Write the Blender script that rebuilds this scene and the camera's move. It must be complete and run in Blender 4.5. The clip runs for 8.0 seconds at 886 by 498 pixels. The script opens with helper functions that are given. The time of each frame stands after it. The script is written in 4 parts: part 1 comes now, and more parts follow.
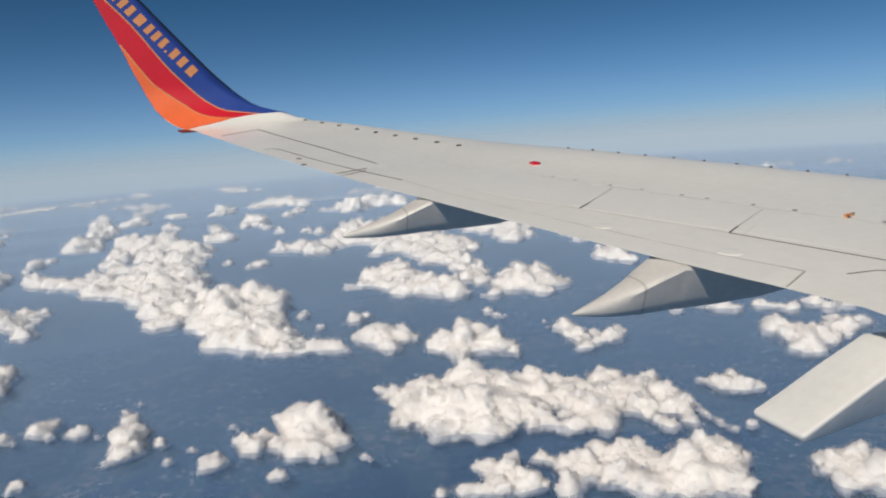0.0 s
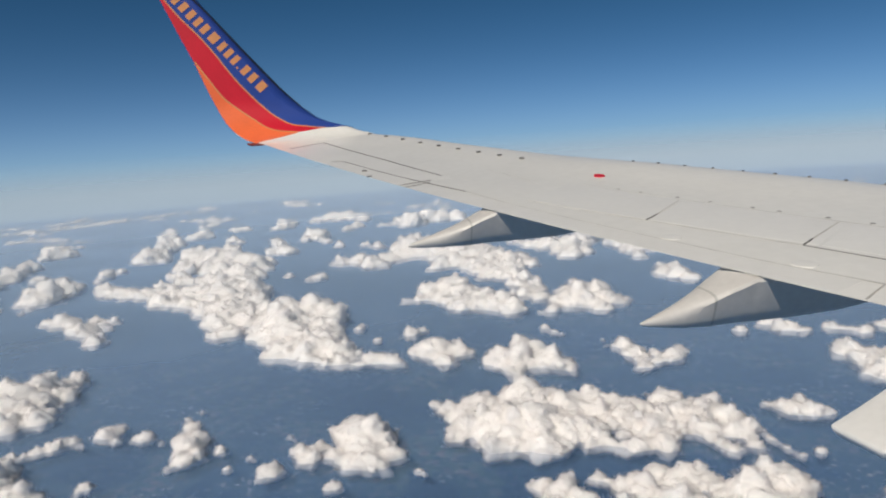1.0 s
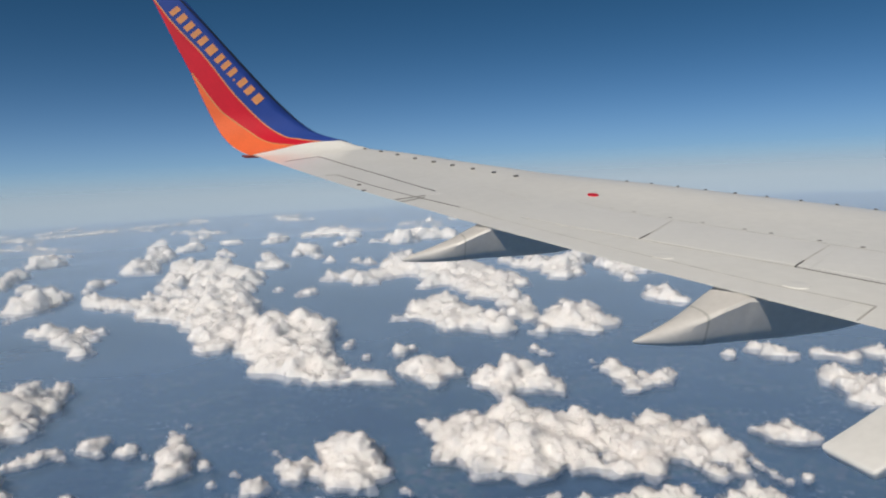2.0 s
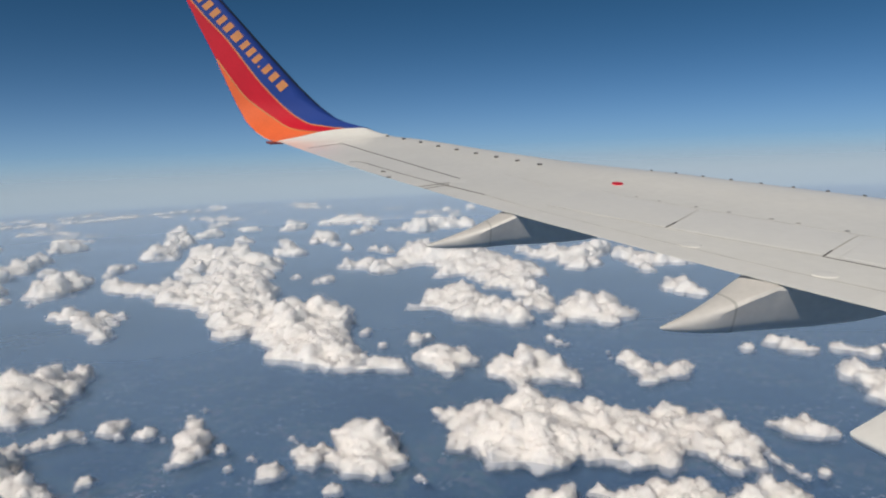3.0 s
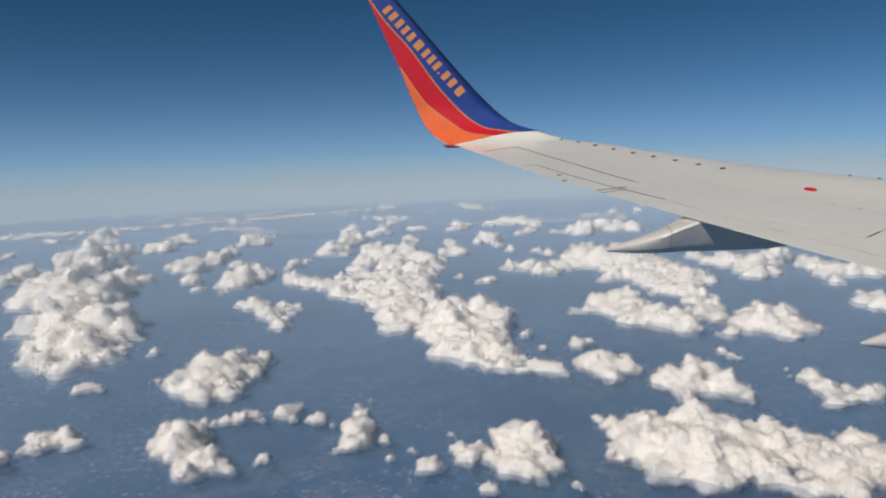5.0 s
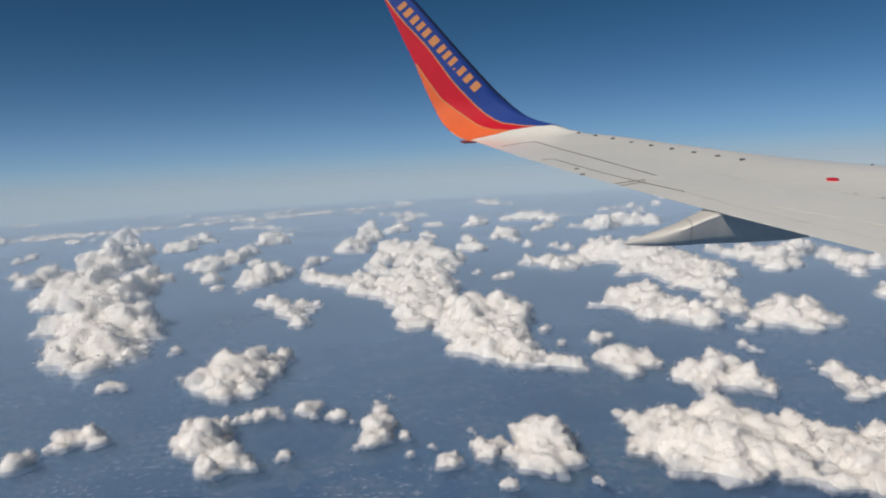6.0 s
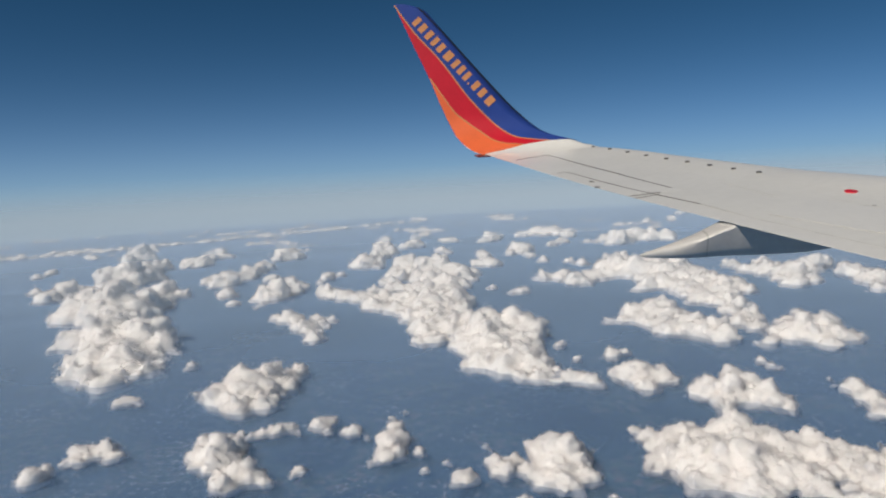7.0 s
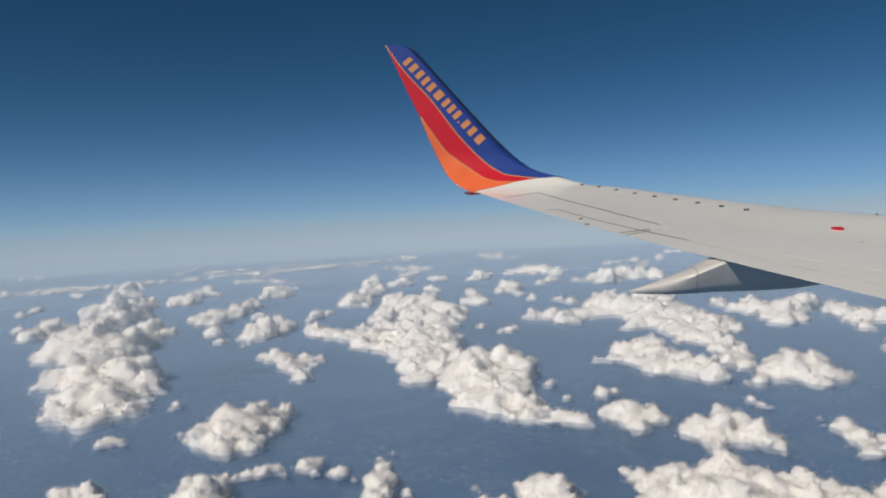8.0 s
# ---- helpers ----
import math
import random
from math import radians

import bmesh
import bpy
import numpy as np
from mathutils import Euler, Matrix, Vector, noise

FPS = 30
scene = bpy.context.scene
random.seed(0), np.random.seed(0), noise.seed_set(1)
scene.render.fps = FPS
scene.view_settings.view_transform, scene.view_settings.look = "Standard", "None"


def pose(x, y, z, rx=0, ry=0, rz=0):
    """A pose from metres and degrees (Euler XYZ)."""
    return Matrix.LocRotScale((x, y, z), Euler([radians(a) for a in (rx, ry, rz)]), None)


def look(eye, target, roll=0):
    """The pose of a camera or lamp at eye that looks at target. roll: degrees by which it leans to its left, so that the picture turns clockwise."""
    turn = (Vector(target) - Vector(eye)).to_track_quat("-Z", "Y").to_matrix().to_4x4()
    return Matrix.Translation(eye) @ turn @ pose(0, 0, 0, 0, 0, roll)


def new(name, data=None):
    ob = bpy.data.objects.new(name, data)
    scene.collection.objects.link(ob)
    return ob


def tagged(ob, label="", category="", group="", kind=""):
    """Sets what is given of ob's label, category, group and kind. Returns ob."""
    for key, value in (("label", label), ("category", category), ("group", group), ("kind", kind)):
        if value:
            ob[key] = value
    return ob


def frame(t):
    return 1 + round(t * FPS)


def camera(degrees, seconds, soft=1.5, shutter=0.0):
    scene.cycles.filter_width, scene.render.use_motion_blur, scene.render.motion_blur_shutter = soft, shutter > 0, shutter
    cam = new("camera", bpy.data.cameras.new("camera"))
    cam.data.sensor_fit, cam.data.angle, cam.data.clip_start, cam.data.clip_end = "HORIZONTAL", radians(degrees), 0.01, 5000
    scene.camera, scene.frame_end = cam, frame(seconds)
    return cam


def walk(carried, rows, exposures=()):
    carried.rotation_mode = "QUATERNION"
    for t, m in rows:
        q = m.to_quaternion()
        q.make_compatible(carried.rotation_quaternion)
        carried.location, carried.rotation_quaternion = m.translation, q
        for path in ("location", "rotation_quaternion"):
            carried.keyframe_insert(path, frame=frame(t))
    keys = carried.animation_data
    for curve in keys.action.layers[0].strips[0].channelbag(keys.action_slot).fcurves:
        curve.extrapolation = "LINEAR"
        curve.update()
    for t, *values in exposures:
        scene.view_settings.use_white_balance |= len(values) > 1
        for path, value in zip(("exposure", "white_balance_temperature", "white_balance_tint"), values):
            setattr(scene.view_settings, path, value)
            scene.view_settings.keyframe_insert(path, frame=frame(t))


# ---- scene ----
cam = camera(62.2, 8.0, soft=2.05)
walk(cam, [
    (0.0, look((-8.842, 1.346, 1.274), (-3.423, 20.322, -1.975), -4.03)),
    (0.5, look((-8.876, 1.323, 1.266), (-3.926, 20.455, -1.812), -3.25)),
    (1.0, look((-8.924, 1.302, 1.235), (-4.967, 20.717, -1.486), -3.94)),
    (2.5, look((-8.986, 1.283, 1.204), (-4.692, 20.692, -0.999), -1.99)),
    (3.0, look((-9.048, 1.247, 1.194), (-5.289, 20.726, -1.341), -2.06)),
    (3.5, look((-9.069, 1.196, 1.216), (-6.772, 20.900, -1.326), -3.52)),
    (4.0, look((-9.138, 1.129, 1.219), (-8.483, 20.911, -1.652), -2.72)),
    (4.5, look((-9.198, 1.065, 1.230), (-9.377, 20.928, -1.096), -1.88)),
    (6.0, look((-9.234, 1.040, 1.227), (-10.335, 20.862, -1.201), -2.91)),
    (6.5, look((-9.238, 1.039, 1.211), (-10.339, 20.857, -1.245), -3.26)),
    (7.0, look((-9.231, 1.047, 1.192), (-10.711, 20.893, -0.794), -3.04)),
    (7.5, look((-9.236, 1.050, 1.172), (-10.462, 20.953, -0.369), -4.28)),
    (8.0, look((-9.248, 1.051, 1.168), (-10.388, 20.995, 0.203), -2.85)),
], exposures=[(0.0, 0.08, 6500, 10), (2.5, 0.04, 6500, 10), (4.0, -0.01, 6500, 10), (8.0, -0.03, 6500, 10)])

# ---- sky and sun ----
SUN_AT = Vector((-0.50, -0.47, 0.73)).normalized()   # from the tail and the far side of the plane
world = bpy.data.worlds.new("sky")
scene.world = world
world.use_nodes = True
wn = world.node_tree.nodes
sky = wn.new("ShaderNodeTexSky")
sky.sky_type = "NISHITA"
sky.sun_disc = False
sky.sun_elevation = math.asin(SUN_AT.z)
sky.sun_rotation = math.atan2(SUN_AT.x, SUN_AT.y)
sky.altitude = 12000
sky.air_density = 1.0
sky.dust_density = 0.2
sky.ozone_density = 5.0
wn["Background"].inputs[1].default_value = 0.094

# the pale band of far haze at the foot of the sky, thinning upwards
wl = world.node_tree.links
where = wn.new("ShaderNodeTexCoord")
height = wn.new("ShaderNodeSeparateXYZ")
wl.new(where.outputs["Generated"], height.inputs[0])
thin = wn.new("ShaderNodeMath")
thin.operation = "MULTIPLY_ADD"
thin.inputs[1].default_value, thin.inputs[2].default_value = -1 / 0.061, -0.026 / 0.061
wl.new(height.outputs[2], thin.inputs[0])
fade = wn.new("ShaderNodeMath")
fade.operation = "EXPONENT"
wl.new(thin.outputs[0], fade.inputs[0])
much = wn.new("ShaderNodeMath")
much.operation = "MINIMUM"
much.inputs[1].default_value = 1.0
wl.new(fade.outputs[0], much.inputs[0])
deep = wn.new("ShaderNodeVectorMath")   # the deep blue of thin high air
deep.operation = "MULTIPLY"
deep.inputs[1].default_value = (0.38, 0.84, 0.785)
wl.new(sky.outputs[0], deep.inputs[0])
pale = wn.new("ShaderNodeMix")
pale.data_type = "RGBA"
pale.inputs[7].default_value = (3.1, 4.2, 4.85, 1)
wl.new(much.outputs[0], pale.inputs[0])
wl.new(deep.outputs[0], pale.inputs[6])
wl.new(pale.outputs[2], wn["Background"].inputs[0])

sun = new("sun", bpy.data.lights.new("sun", "SUN"))
sun.data.energy = 3.4
sun.data.angle = radians(0.53)
sun.data.color = (1.0, 0.915, 0.80)
sun.matrix_world = look(SUN_AT * 200, (0, 0, 0))


# ---- materials ----
def material(name, color, rough=0.5, metal=0.0, spots=(), bump=(), coat=0.0, spec=0.5):
    """spots: (scale, amount) noise that lightens and darkens; bump: (scale, strength, distance)."""
    m = bpy.data.materials.new(name)
    m.use_nodes = True
    nt = m.node_tree
    b = nt.nodes["Principled BSDF"]
    b.inputs["Roughness"].default_value = rough
    b.inputs["Metallic"].default_value = metal
    b.inputs["Coat Weight"].default_value = coat
    b.inputs["Specular IOR Level"].default_value = spec
    b.inputs["Base Color"].default_value = (*color, 1)
    geo = nt.nodes.new("ShaderNodeNewGeometry")
    last = None
    for scale, amount in spots:
        n = nt.nodes.new("ShaderNodeTexNoise")
        n.inputs["Scale"].default_value = scale
        n.inputs["Detail"].default_value = 6
        nt.links.new(geo.outputs["Position"], n.inputs["Vector"])
        r = nt.nodes.new("ShaderNodeMapRange")
        r.inputs[1].default_value, r.inputs[2].default_value = 0.3, 0.7
        r.inputs[3].default_value, r.inputs[4].default_value = 1 - amount, 1 + amount
        nt.links.new(n.outputs[0], r.inputs[0])
        mix = nt.nodes.new("ShaderNodeVectorMath")
        mix.operation = "SCALE"
        mix.inputs[0].default_value = color
        if last:
            nt.links.new(last, mix.inputs[0])
        nt.links.new(r.outputs[0], mix.inputs["Scale"])
        last = mix.outputs[0]
    if last:
        nt.links.new(last, b.inputs["Base Color"])
    prev = None
    for scale, strength, dist in bump:
        n = nt.nodes.new("ShaderNodeTexNoise")
        n.inputs["Scale"].default_value = scale
        n.inputs["Detail"].default_value = 8
        nt.links.new(geo.outputs["Position"], n.inputs["Vector"])
        k = nt.nodes.new("ShaderNodeBump")
        k.inputs["Strength"].default_value = strength
        k.inputs["Distance"].default_value = dist
        nt.links.new(n.outputs[0], k.inputs["Height"])
        if prev:
            nt.links.new(prev, k.inputs["Normal"])
        prev = k.outputs[0]
    if prev:
        nt.links.new(prev, b.inputs["Normal"])
    return m


WING_GREY = material("wing_grey_paint", (0.82, 0.81, 0.765), 0.22, spots=[(0.7, 0.03), (9, 0.025)], bump=[(3, 0.05, 0.01)])
PANEL_GREY = material("panel_grey_paint", (0.825, 0.815, 0.775), 0.22, spots=[(1.1, 0.03), (14, 0.02)])
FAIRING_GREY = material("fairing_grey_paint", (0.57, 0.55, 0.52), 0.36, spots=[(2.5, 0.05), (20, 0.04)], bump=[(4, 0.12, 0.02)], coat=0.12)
BLUNT_GREY = material("pale_fairing_paint", (0.74, 0.73, 0.70), 0.34, spots=[(2.5, 0.04), (20, 0.03)], coat=0.2)
SEAM = material("dark_seam", (0.10, 0.095, 0.09), 0.8, spots=[(6, 0.5)])
FAINT = material("faint_seam", (0.42, 0.41, 0.385), 0.7, spots=[(5, 0.2)])
STEEL = material("fastener_metal", (0.22, 0.21, 0.20), 0.45, metal=0.6, spots=[(40, 0.3)])
BLUE = material("blue_paint", (0.028, 0.066, 0.30), 0.34, spots=[(2, 0.06), (30, 0.04)], coat=0.2)
RED = material("red_paint", (0.64, 0.012, 0.03), 0.38, spots=[(2, 0.06), (30, 0.04)], coat=0.12)
ORANGE = material("orange_paint", (0.90, 0.17, 0.055), 0.34, spots=[(2, 0.06), (30, 0.04)], coat=0.1)
GOLD = material("gold_paint", (0.68, 0.29, 0.11), 0.4, spots=[(20, 0.06)])
# dark colour that paints the shade on the winglet's nose
NOSE_SHADE = material("painted_nose_shade", (0.035, 0.04, 0.06), 0.4, spots=[(4, 0.15), (30, 0.1)])
RUST = material("dark_red_cap", (0.20, 0.035, 0.03), 0.5, spots=[(20, 0.2)])


def cloud_material(name):
    m = bpy.data.materials.new(name)
    m.use_nodes = True
    nt = m.node_tree
    b = nt.nodes["Principled BSDF"]
    b.inputs["Base Color"].default_value = (0.95, 0.91, 0.89, 1)
    b.inputs["Roughness"].default_value = 1.0
    b.inputs["Specular IOR Level"].default_value = 0.0
    b.inputs["Subsurface Weight"].default_value = 1.0
    b.inputs["Subsurface Radius"].default_value = (1.0, 1.0, 1.0)
    b.inputs["Subsurface Scale"].default_value = 14.0
    geo = nt.nodes.new("ShaderNodeNewGeometry")
    n = nt.nodes.new("ShaderNodeTexNoise")
    n.inputs["Scale"].default_value = 0.25
    n.inputs["Detail"].default_value = 7
    n.inputs["Roughness"].default_value = 0.6
    nt.links.new(geo.outputs["Position"], n.inputs["Vector"])
    k = nt.nodes.new("ShaderNodeBump")
    k.inputs["Strength"].default_value = 0.1
    k.inputs["Distance"].default_value = 2.0
    nt.links.new(n.outputs[0], k.inputs["Height"])
    nt.links.new(k.outputs[0], b.inputs["Normal"])
    return m


CLOUD = cloud_material("cloud_white")


def vapour_material(name):
    """Loose droplets at a cloud's edge: light passes as well as it reflects."""
    m = bpy.data.materials.new(name)
    m.use_nodes = True
    nt = m.node_tree
    nt.nodes.remove(nt.nodes["Principled BSDF"])
    geo = nt.nodes.new("ShaderNodeNewGeometry")
    tone = nt.nodes.new("ShaderNodeMapRange")
    tone.inputs[3].default_value, tone.inputs[4].default_value = 0.92, 1.0
    nt.links.new(geo.outputs["Random Per Island"], tone.inputs[0])
    tint = nt.nodes.new("ShaderNodeVectorMath")
    tint.operation = "SCALE"
    tint.inputs[0].default_value = (0.958, 0.92, 0.906)
    nt.links.new(tone.outputs[0], tint.inputs["Scale"])
    lit = nt.nodes.new("ShaderNodeBsdfDiffuse")
    deep = nt.nodes.new("ShaderNodeBsdfTranslucent")
    mx = nt.nodes.new("ShaderNodeMixShader")
    mx.inputs[0].default_value = 0.22
    for k, s in enumerate((lit, deep)):
        nt.links.new(tint.outputs[0], s.inputs["Color"])
        nt.links.new(s.outputs[0], mx.inputs[k + 1])
    nt.links.new(mx.outputs[0], nt.nodes["Material Output"].inputs[0])
    return m


VAPOUR = vapour_material("cloud_vapour")


def painted_haze_material(name, dense, height, color, glow=False, reach=None):
    """Bluish painted haze, mostly clear: denser low down, or (reach) from a near to a far distance over the land."""
    m = bpy.data.materials.new(name)
    m.use_nodes = True
    nt = m.node_tree
    nt.nodes.remove(nt.nodes["Principled BSDF"])
    geo = nt.nodes.new("ShaderNodeNewGeometry")
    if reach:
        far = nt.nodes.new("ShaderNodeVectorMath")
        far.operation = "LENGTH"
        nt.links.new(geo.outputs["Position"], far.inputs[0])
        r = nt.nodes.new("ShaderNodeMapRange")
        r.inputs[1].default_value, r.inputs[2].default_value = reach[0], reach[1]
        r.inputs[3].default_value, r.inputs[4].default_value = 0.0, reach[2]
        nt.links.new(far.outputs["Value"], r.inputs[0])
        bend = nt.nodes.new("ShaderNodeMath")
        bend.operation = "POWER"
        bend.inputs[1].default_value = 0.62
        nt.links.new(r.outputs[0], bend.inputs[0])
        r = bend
    else:
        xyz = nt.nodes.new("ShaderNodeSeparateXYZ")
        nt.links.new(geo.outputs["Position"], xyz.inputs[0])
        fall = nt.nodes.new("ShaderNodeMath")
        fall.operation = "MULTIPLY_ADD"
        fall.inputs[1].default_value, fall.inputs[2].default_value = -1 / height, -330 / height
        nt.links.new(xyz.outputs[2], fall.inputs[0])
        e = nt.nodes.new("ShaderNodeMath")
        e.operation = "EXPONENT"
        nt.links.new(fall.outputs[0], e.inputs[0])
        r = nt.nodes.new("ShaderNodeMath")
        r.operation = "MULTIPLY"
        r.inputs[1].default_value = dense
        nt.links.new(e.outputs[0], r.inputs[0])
    if glow:   # the painted glow comes out of the land gradually
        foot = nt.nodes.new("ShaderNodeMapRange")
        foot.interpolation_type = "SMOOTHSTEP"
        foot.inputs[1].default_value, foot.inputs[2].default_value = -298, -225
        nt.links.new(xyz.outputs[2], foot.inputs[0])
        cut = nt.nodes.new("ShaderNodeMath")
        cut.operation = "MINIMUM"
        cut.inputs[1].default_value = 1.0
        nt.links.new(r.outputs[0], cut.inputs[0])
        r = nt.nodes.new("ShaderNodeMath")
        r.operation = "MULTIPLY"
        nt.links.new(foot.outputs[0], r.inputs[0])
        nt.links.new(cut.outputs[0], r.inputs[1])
    else:   # random unevenness in the painted haze
        bank = nt.nodes.new("ShaderNodeTexNoise")
        bank.inputs["Scale"].default_value = 0.004
        bank.inputs["Detail"].default_value = 5
        nt.links.new(geo.outputs["Position"], bank.inputs["Vector"])
        span = nt.nodes.new("ShaderNodeMapRange")
        span.inputs[1].default_value, span.inputs[2].default_value = 0.3, 0.7
        span.inputs[3].default_value, span.inputs[4].default_value = 0.85, 1.15
        nt.links.new(bank.outputs[0], span.inputs[0])
        even = r
        r = nt.nodes.new("ShaderNodeMath")
        r.operation = "MULTIPLY"
        nt.links.new(even.outputs[0], r.inputs[0])
        nt.links.new(span.outputs[0], r.inputs[1])
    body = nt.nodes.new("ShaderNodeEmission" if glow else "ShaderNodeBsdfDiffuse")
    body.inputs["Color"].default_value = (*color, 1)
    clear = nt.nodes.new("ShaderNodeBsdfTransparent")
    mx = nt.nodes.new("ShaderNodeMixShader")
    nt.links.new(r.outputs[0], mx.inputs[0])
    nt.links.new(clear.outputs[0], mx.inputs[1])
    nt.links.new(body.outputs[0], mx.inputs[2])
    nt.links.new(mx.outputs[0], nt.nodes["Material Output"].inputs[0])
    return m


def painted_mist_material():
    """Painted distance haze: the farther the line of sight reaches down to the land, the paler."""
    m = bpy.data.materials.new("painted_mist")
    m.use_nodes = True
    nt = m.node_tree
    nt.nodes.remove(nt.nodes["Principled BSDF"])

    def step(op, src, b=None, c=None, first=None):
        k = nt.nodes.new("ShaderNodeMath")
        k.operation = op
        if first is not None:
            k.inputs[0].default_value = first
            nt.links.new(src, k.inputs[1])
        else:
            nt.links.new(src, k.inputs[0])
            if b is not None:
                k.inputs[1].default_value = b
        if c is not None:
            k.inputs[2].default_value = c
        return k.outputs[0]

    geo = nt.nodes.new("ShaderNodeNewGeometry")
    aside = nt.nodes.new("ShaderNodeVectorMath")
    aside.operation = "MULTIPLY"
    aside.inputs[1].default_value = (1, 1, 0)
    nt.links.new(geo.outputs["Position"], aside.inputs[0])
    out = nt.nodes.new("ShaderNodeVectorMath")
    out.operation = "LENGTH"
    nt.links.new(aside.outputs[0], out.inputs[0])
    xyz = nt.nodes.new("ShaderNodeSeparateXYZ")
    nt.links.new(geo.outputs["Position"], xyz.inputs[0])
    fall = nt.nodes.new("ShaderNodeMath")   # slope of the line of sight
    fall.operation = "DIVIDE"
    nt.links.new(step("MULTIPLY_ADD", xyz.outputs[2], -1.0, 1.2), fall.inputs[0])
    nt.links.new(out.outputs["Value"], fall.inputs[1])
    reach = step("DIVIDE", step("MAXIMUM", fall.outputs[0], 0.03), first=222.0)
    dense = step("EXPONENT", step("MINIMUM", step("MULTIPLY_ADD", reach, -1 / PAINTED_MIST_DEPTH, PAINTED_MIST_FROM / PAINTED_MIST_DEPTH), 0.0))
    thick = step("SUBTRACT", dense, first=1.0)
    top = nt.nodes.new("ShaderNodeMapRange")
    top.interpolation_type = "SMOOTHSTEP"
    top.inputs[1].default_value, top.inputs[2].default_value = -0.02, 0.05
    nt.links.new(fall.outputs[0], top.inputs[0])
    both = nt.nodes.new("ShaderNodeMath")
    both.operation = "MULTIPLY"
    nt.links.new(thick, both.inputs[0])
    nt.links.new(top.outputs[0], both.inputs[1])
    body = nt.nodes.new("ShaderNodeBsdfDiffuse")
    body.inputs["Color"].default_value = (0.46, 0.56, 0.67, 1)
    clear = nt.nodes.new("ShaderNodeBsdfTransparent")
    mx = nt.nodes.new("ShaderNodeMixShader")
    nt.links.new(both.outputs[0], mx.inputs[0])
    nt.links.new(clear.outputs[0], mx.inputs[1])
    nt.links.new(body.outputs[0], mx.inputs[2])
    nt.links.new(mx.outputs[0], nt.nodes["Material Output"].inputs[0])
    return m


PAINTED_MIST_FROM, PAINTED_MIST_DEPTH = 420.0, 4800.0
# haze over the land put into the colour and opacity of sheets
PAINTED_FAR_HAZE = painted_haze_material("painted_far_haze", 0.0, 1.0, (0.335, 0.495, 0.71), reach=(450, 2800, 0.93))
PAINTED_LOW_HAZE = painted_haze_material("painted_low_haze", 0.40, 240, (0.160, 0.310, 0.59))
PAINTED_MIST = painted_mist_material()
# emits a pale colour to imitate lit haze at the horizon
HORIZON_GLOW = painted_haze_material("glowing_horizon_haze", 1.9, 170, (0.30, 0.41, 0.52), glow=True)


def land_material():
    """Woods, fields and pale towns, far below."""
    m = bpy.data.materials.new("farmland")
    m.use_nodes = True
    nt = m.node_tree
    b = nt.nodes["Principled BSDF"]
    geo = nt.nodes.new("ShaderNodeNewGeometry")

    def noisy(scale, detail=8, rough=0.6):
        n = nt.nodes.new("ShaderNodeTexNoise")
        n.inputs["Scale"].default_value = scale
        n.inputs["Detail"].default_value = detail
        n.inputs["Roughness"].default_value = rough
        nt.links.new(geo.outputs["Position"], n.inputs["Vector"])
        return n.outputs[0]

    def ramp(src, stops):
        r = nt.nodes.new("ShaderNodeValToRGB")
        e = r.color_ramp.elements
        while len(e) < len(stops):
            e.new(0.5)
        for k, (pos, col) in zip(e, stops):
            k.position, k.color = pos, (*col, 1)
        nt.links.new(src, r.inputs[0])
        return r.outputs[0]

    def mixed(fac, c1, c2):
        x = nt.nodes.new("ShaderNodeMix")
        x.data_type = "RGBA"
        nt.links.new(fac, x.inputs[0])
        nt.links.new(c1, x.inputs[6])
        nt.links.new(c2, x.inputs[7])
        return x.outputs[2]

    woods = ramp(noisy(0.008, 10, 0.65), [(0.35, (0.012, 0.030, 0.030)), (0.65, (0.040, 0.075, 0.055))])
    v = nt.nodes.new("ShaderNodeTexVoronoi")
    v.inputs["Scale"].default_value = 0.13
    nt.links.new(geo.outputs["Position"], v.inputs["Vector"])
    sep = nt.nodes.new("ShaderNodeSeparateColor")
    nt.links.new(v.outputs["Color"], sep.inputs[0])
    fields = ramp(sep.outputs[0], [(0.0, (0.02, 0.05, 0.035)), (0.45, (0.09, 0.13, 0.07)), (0.8, (0.16, 0.155, 0.105)), (1.0, (0.27, 0.19, 0.145))])
    where = ramp(noisy(0.011, 6), [(0.46, (0, 0, 0)), (0.58, (1, 1, 1))])
    town = ramp(noisy(0.12, 3), [(0.58, (0, 0, 0)), (0.62, (1, 1, 1))])
    near_town = ramp(noisy(0.006, 2), [(0.52, (0, 0, 0)), (0.60, (1, 1, 1))])
    both = nt.nodes.new("ShaderNodeMath")
    both.operation = "MULTIPLY"
    nt.links.new(town, both.inputs[0])
    nt.links.new(near_town, both.inputs[1])
    pale = nt.nodes.new("ShaderNodeRGB")
    pale.outputs[0].default_value = (0.62, 0.53, 0.48, 1)
    color = mixed(both.outputs[0], mixed(where, woods, fields), pale.outputs[0])
    nt.links.new(color, b.inputs["Base Color"])
    b.inputs["Roughness"].default_value = 0.85
    b.inputs["Specular IOR Level"].default_value = 0.2
    return m


LAND = land_material()


# ---- mesh helpers ----
def mesh_object(name, verts, faces, mat, smooth=True):
    me = bpy.data.meshes.new(name)
    me.from_pydata([tuple(v) for v in verts], [], [tuple(f) for f in faces])
    me.materials.append(mat)
    me.update()
    if smooth:
        me.shade_smooth()
        me.set_sharp_from_angle(angle=radians(38))
    return new(name, me)


def part(name, verts, faces, mat, parent, label="", smooth=True):
    ob = mesh_object(name, verts, faces, mat, smooth)
    ob.parent = parent
    if label:
        ob["label"] = label
    return ob


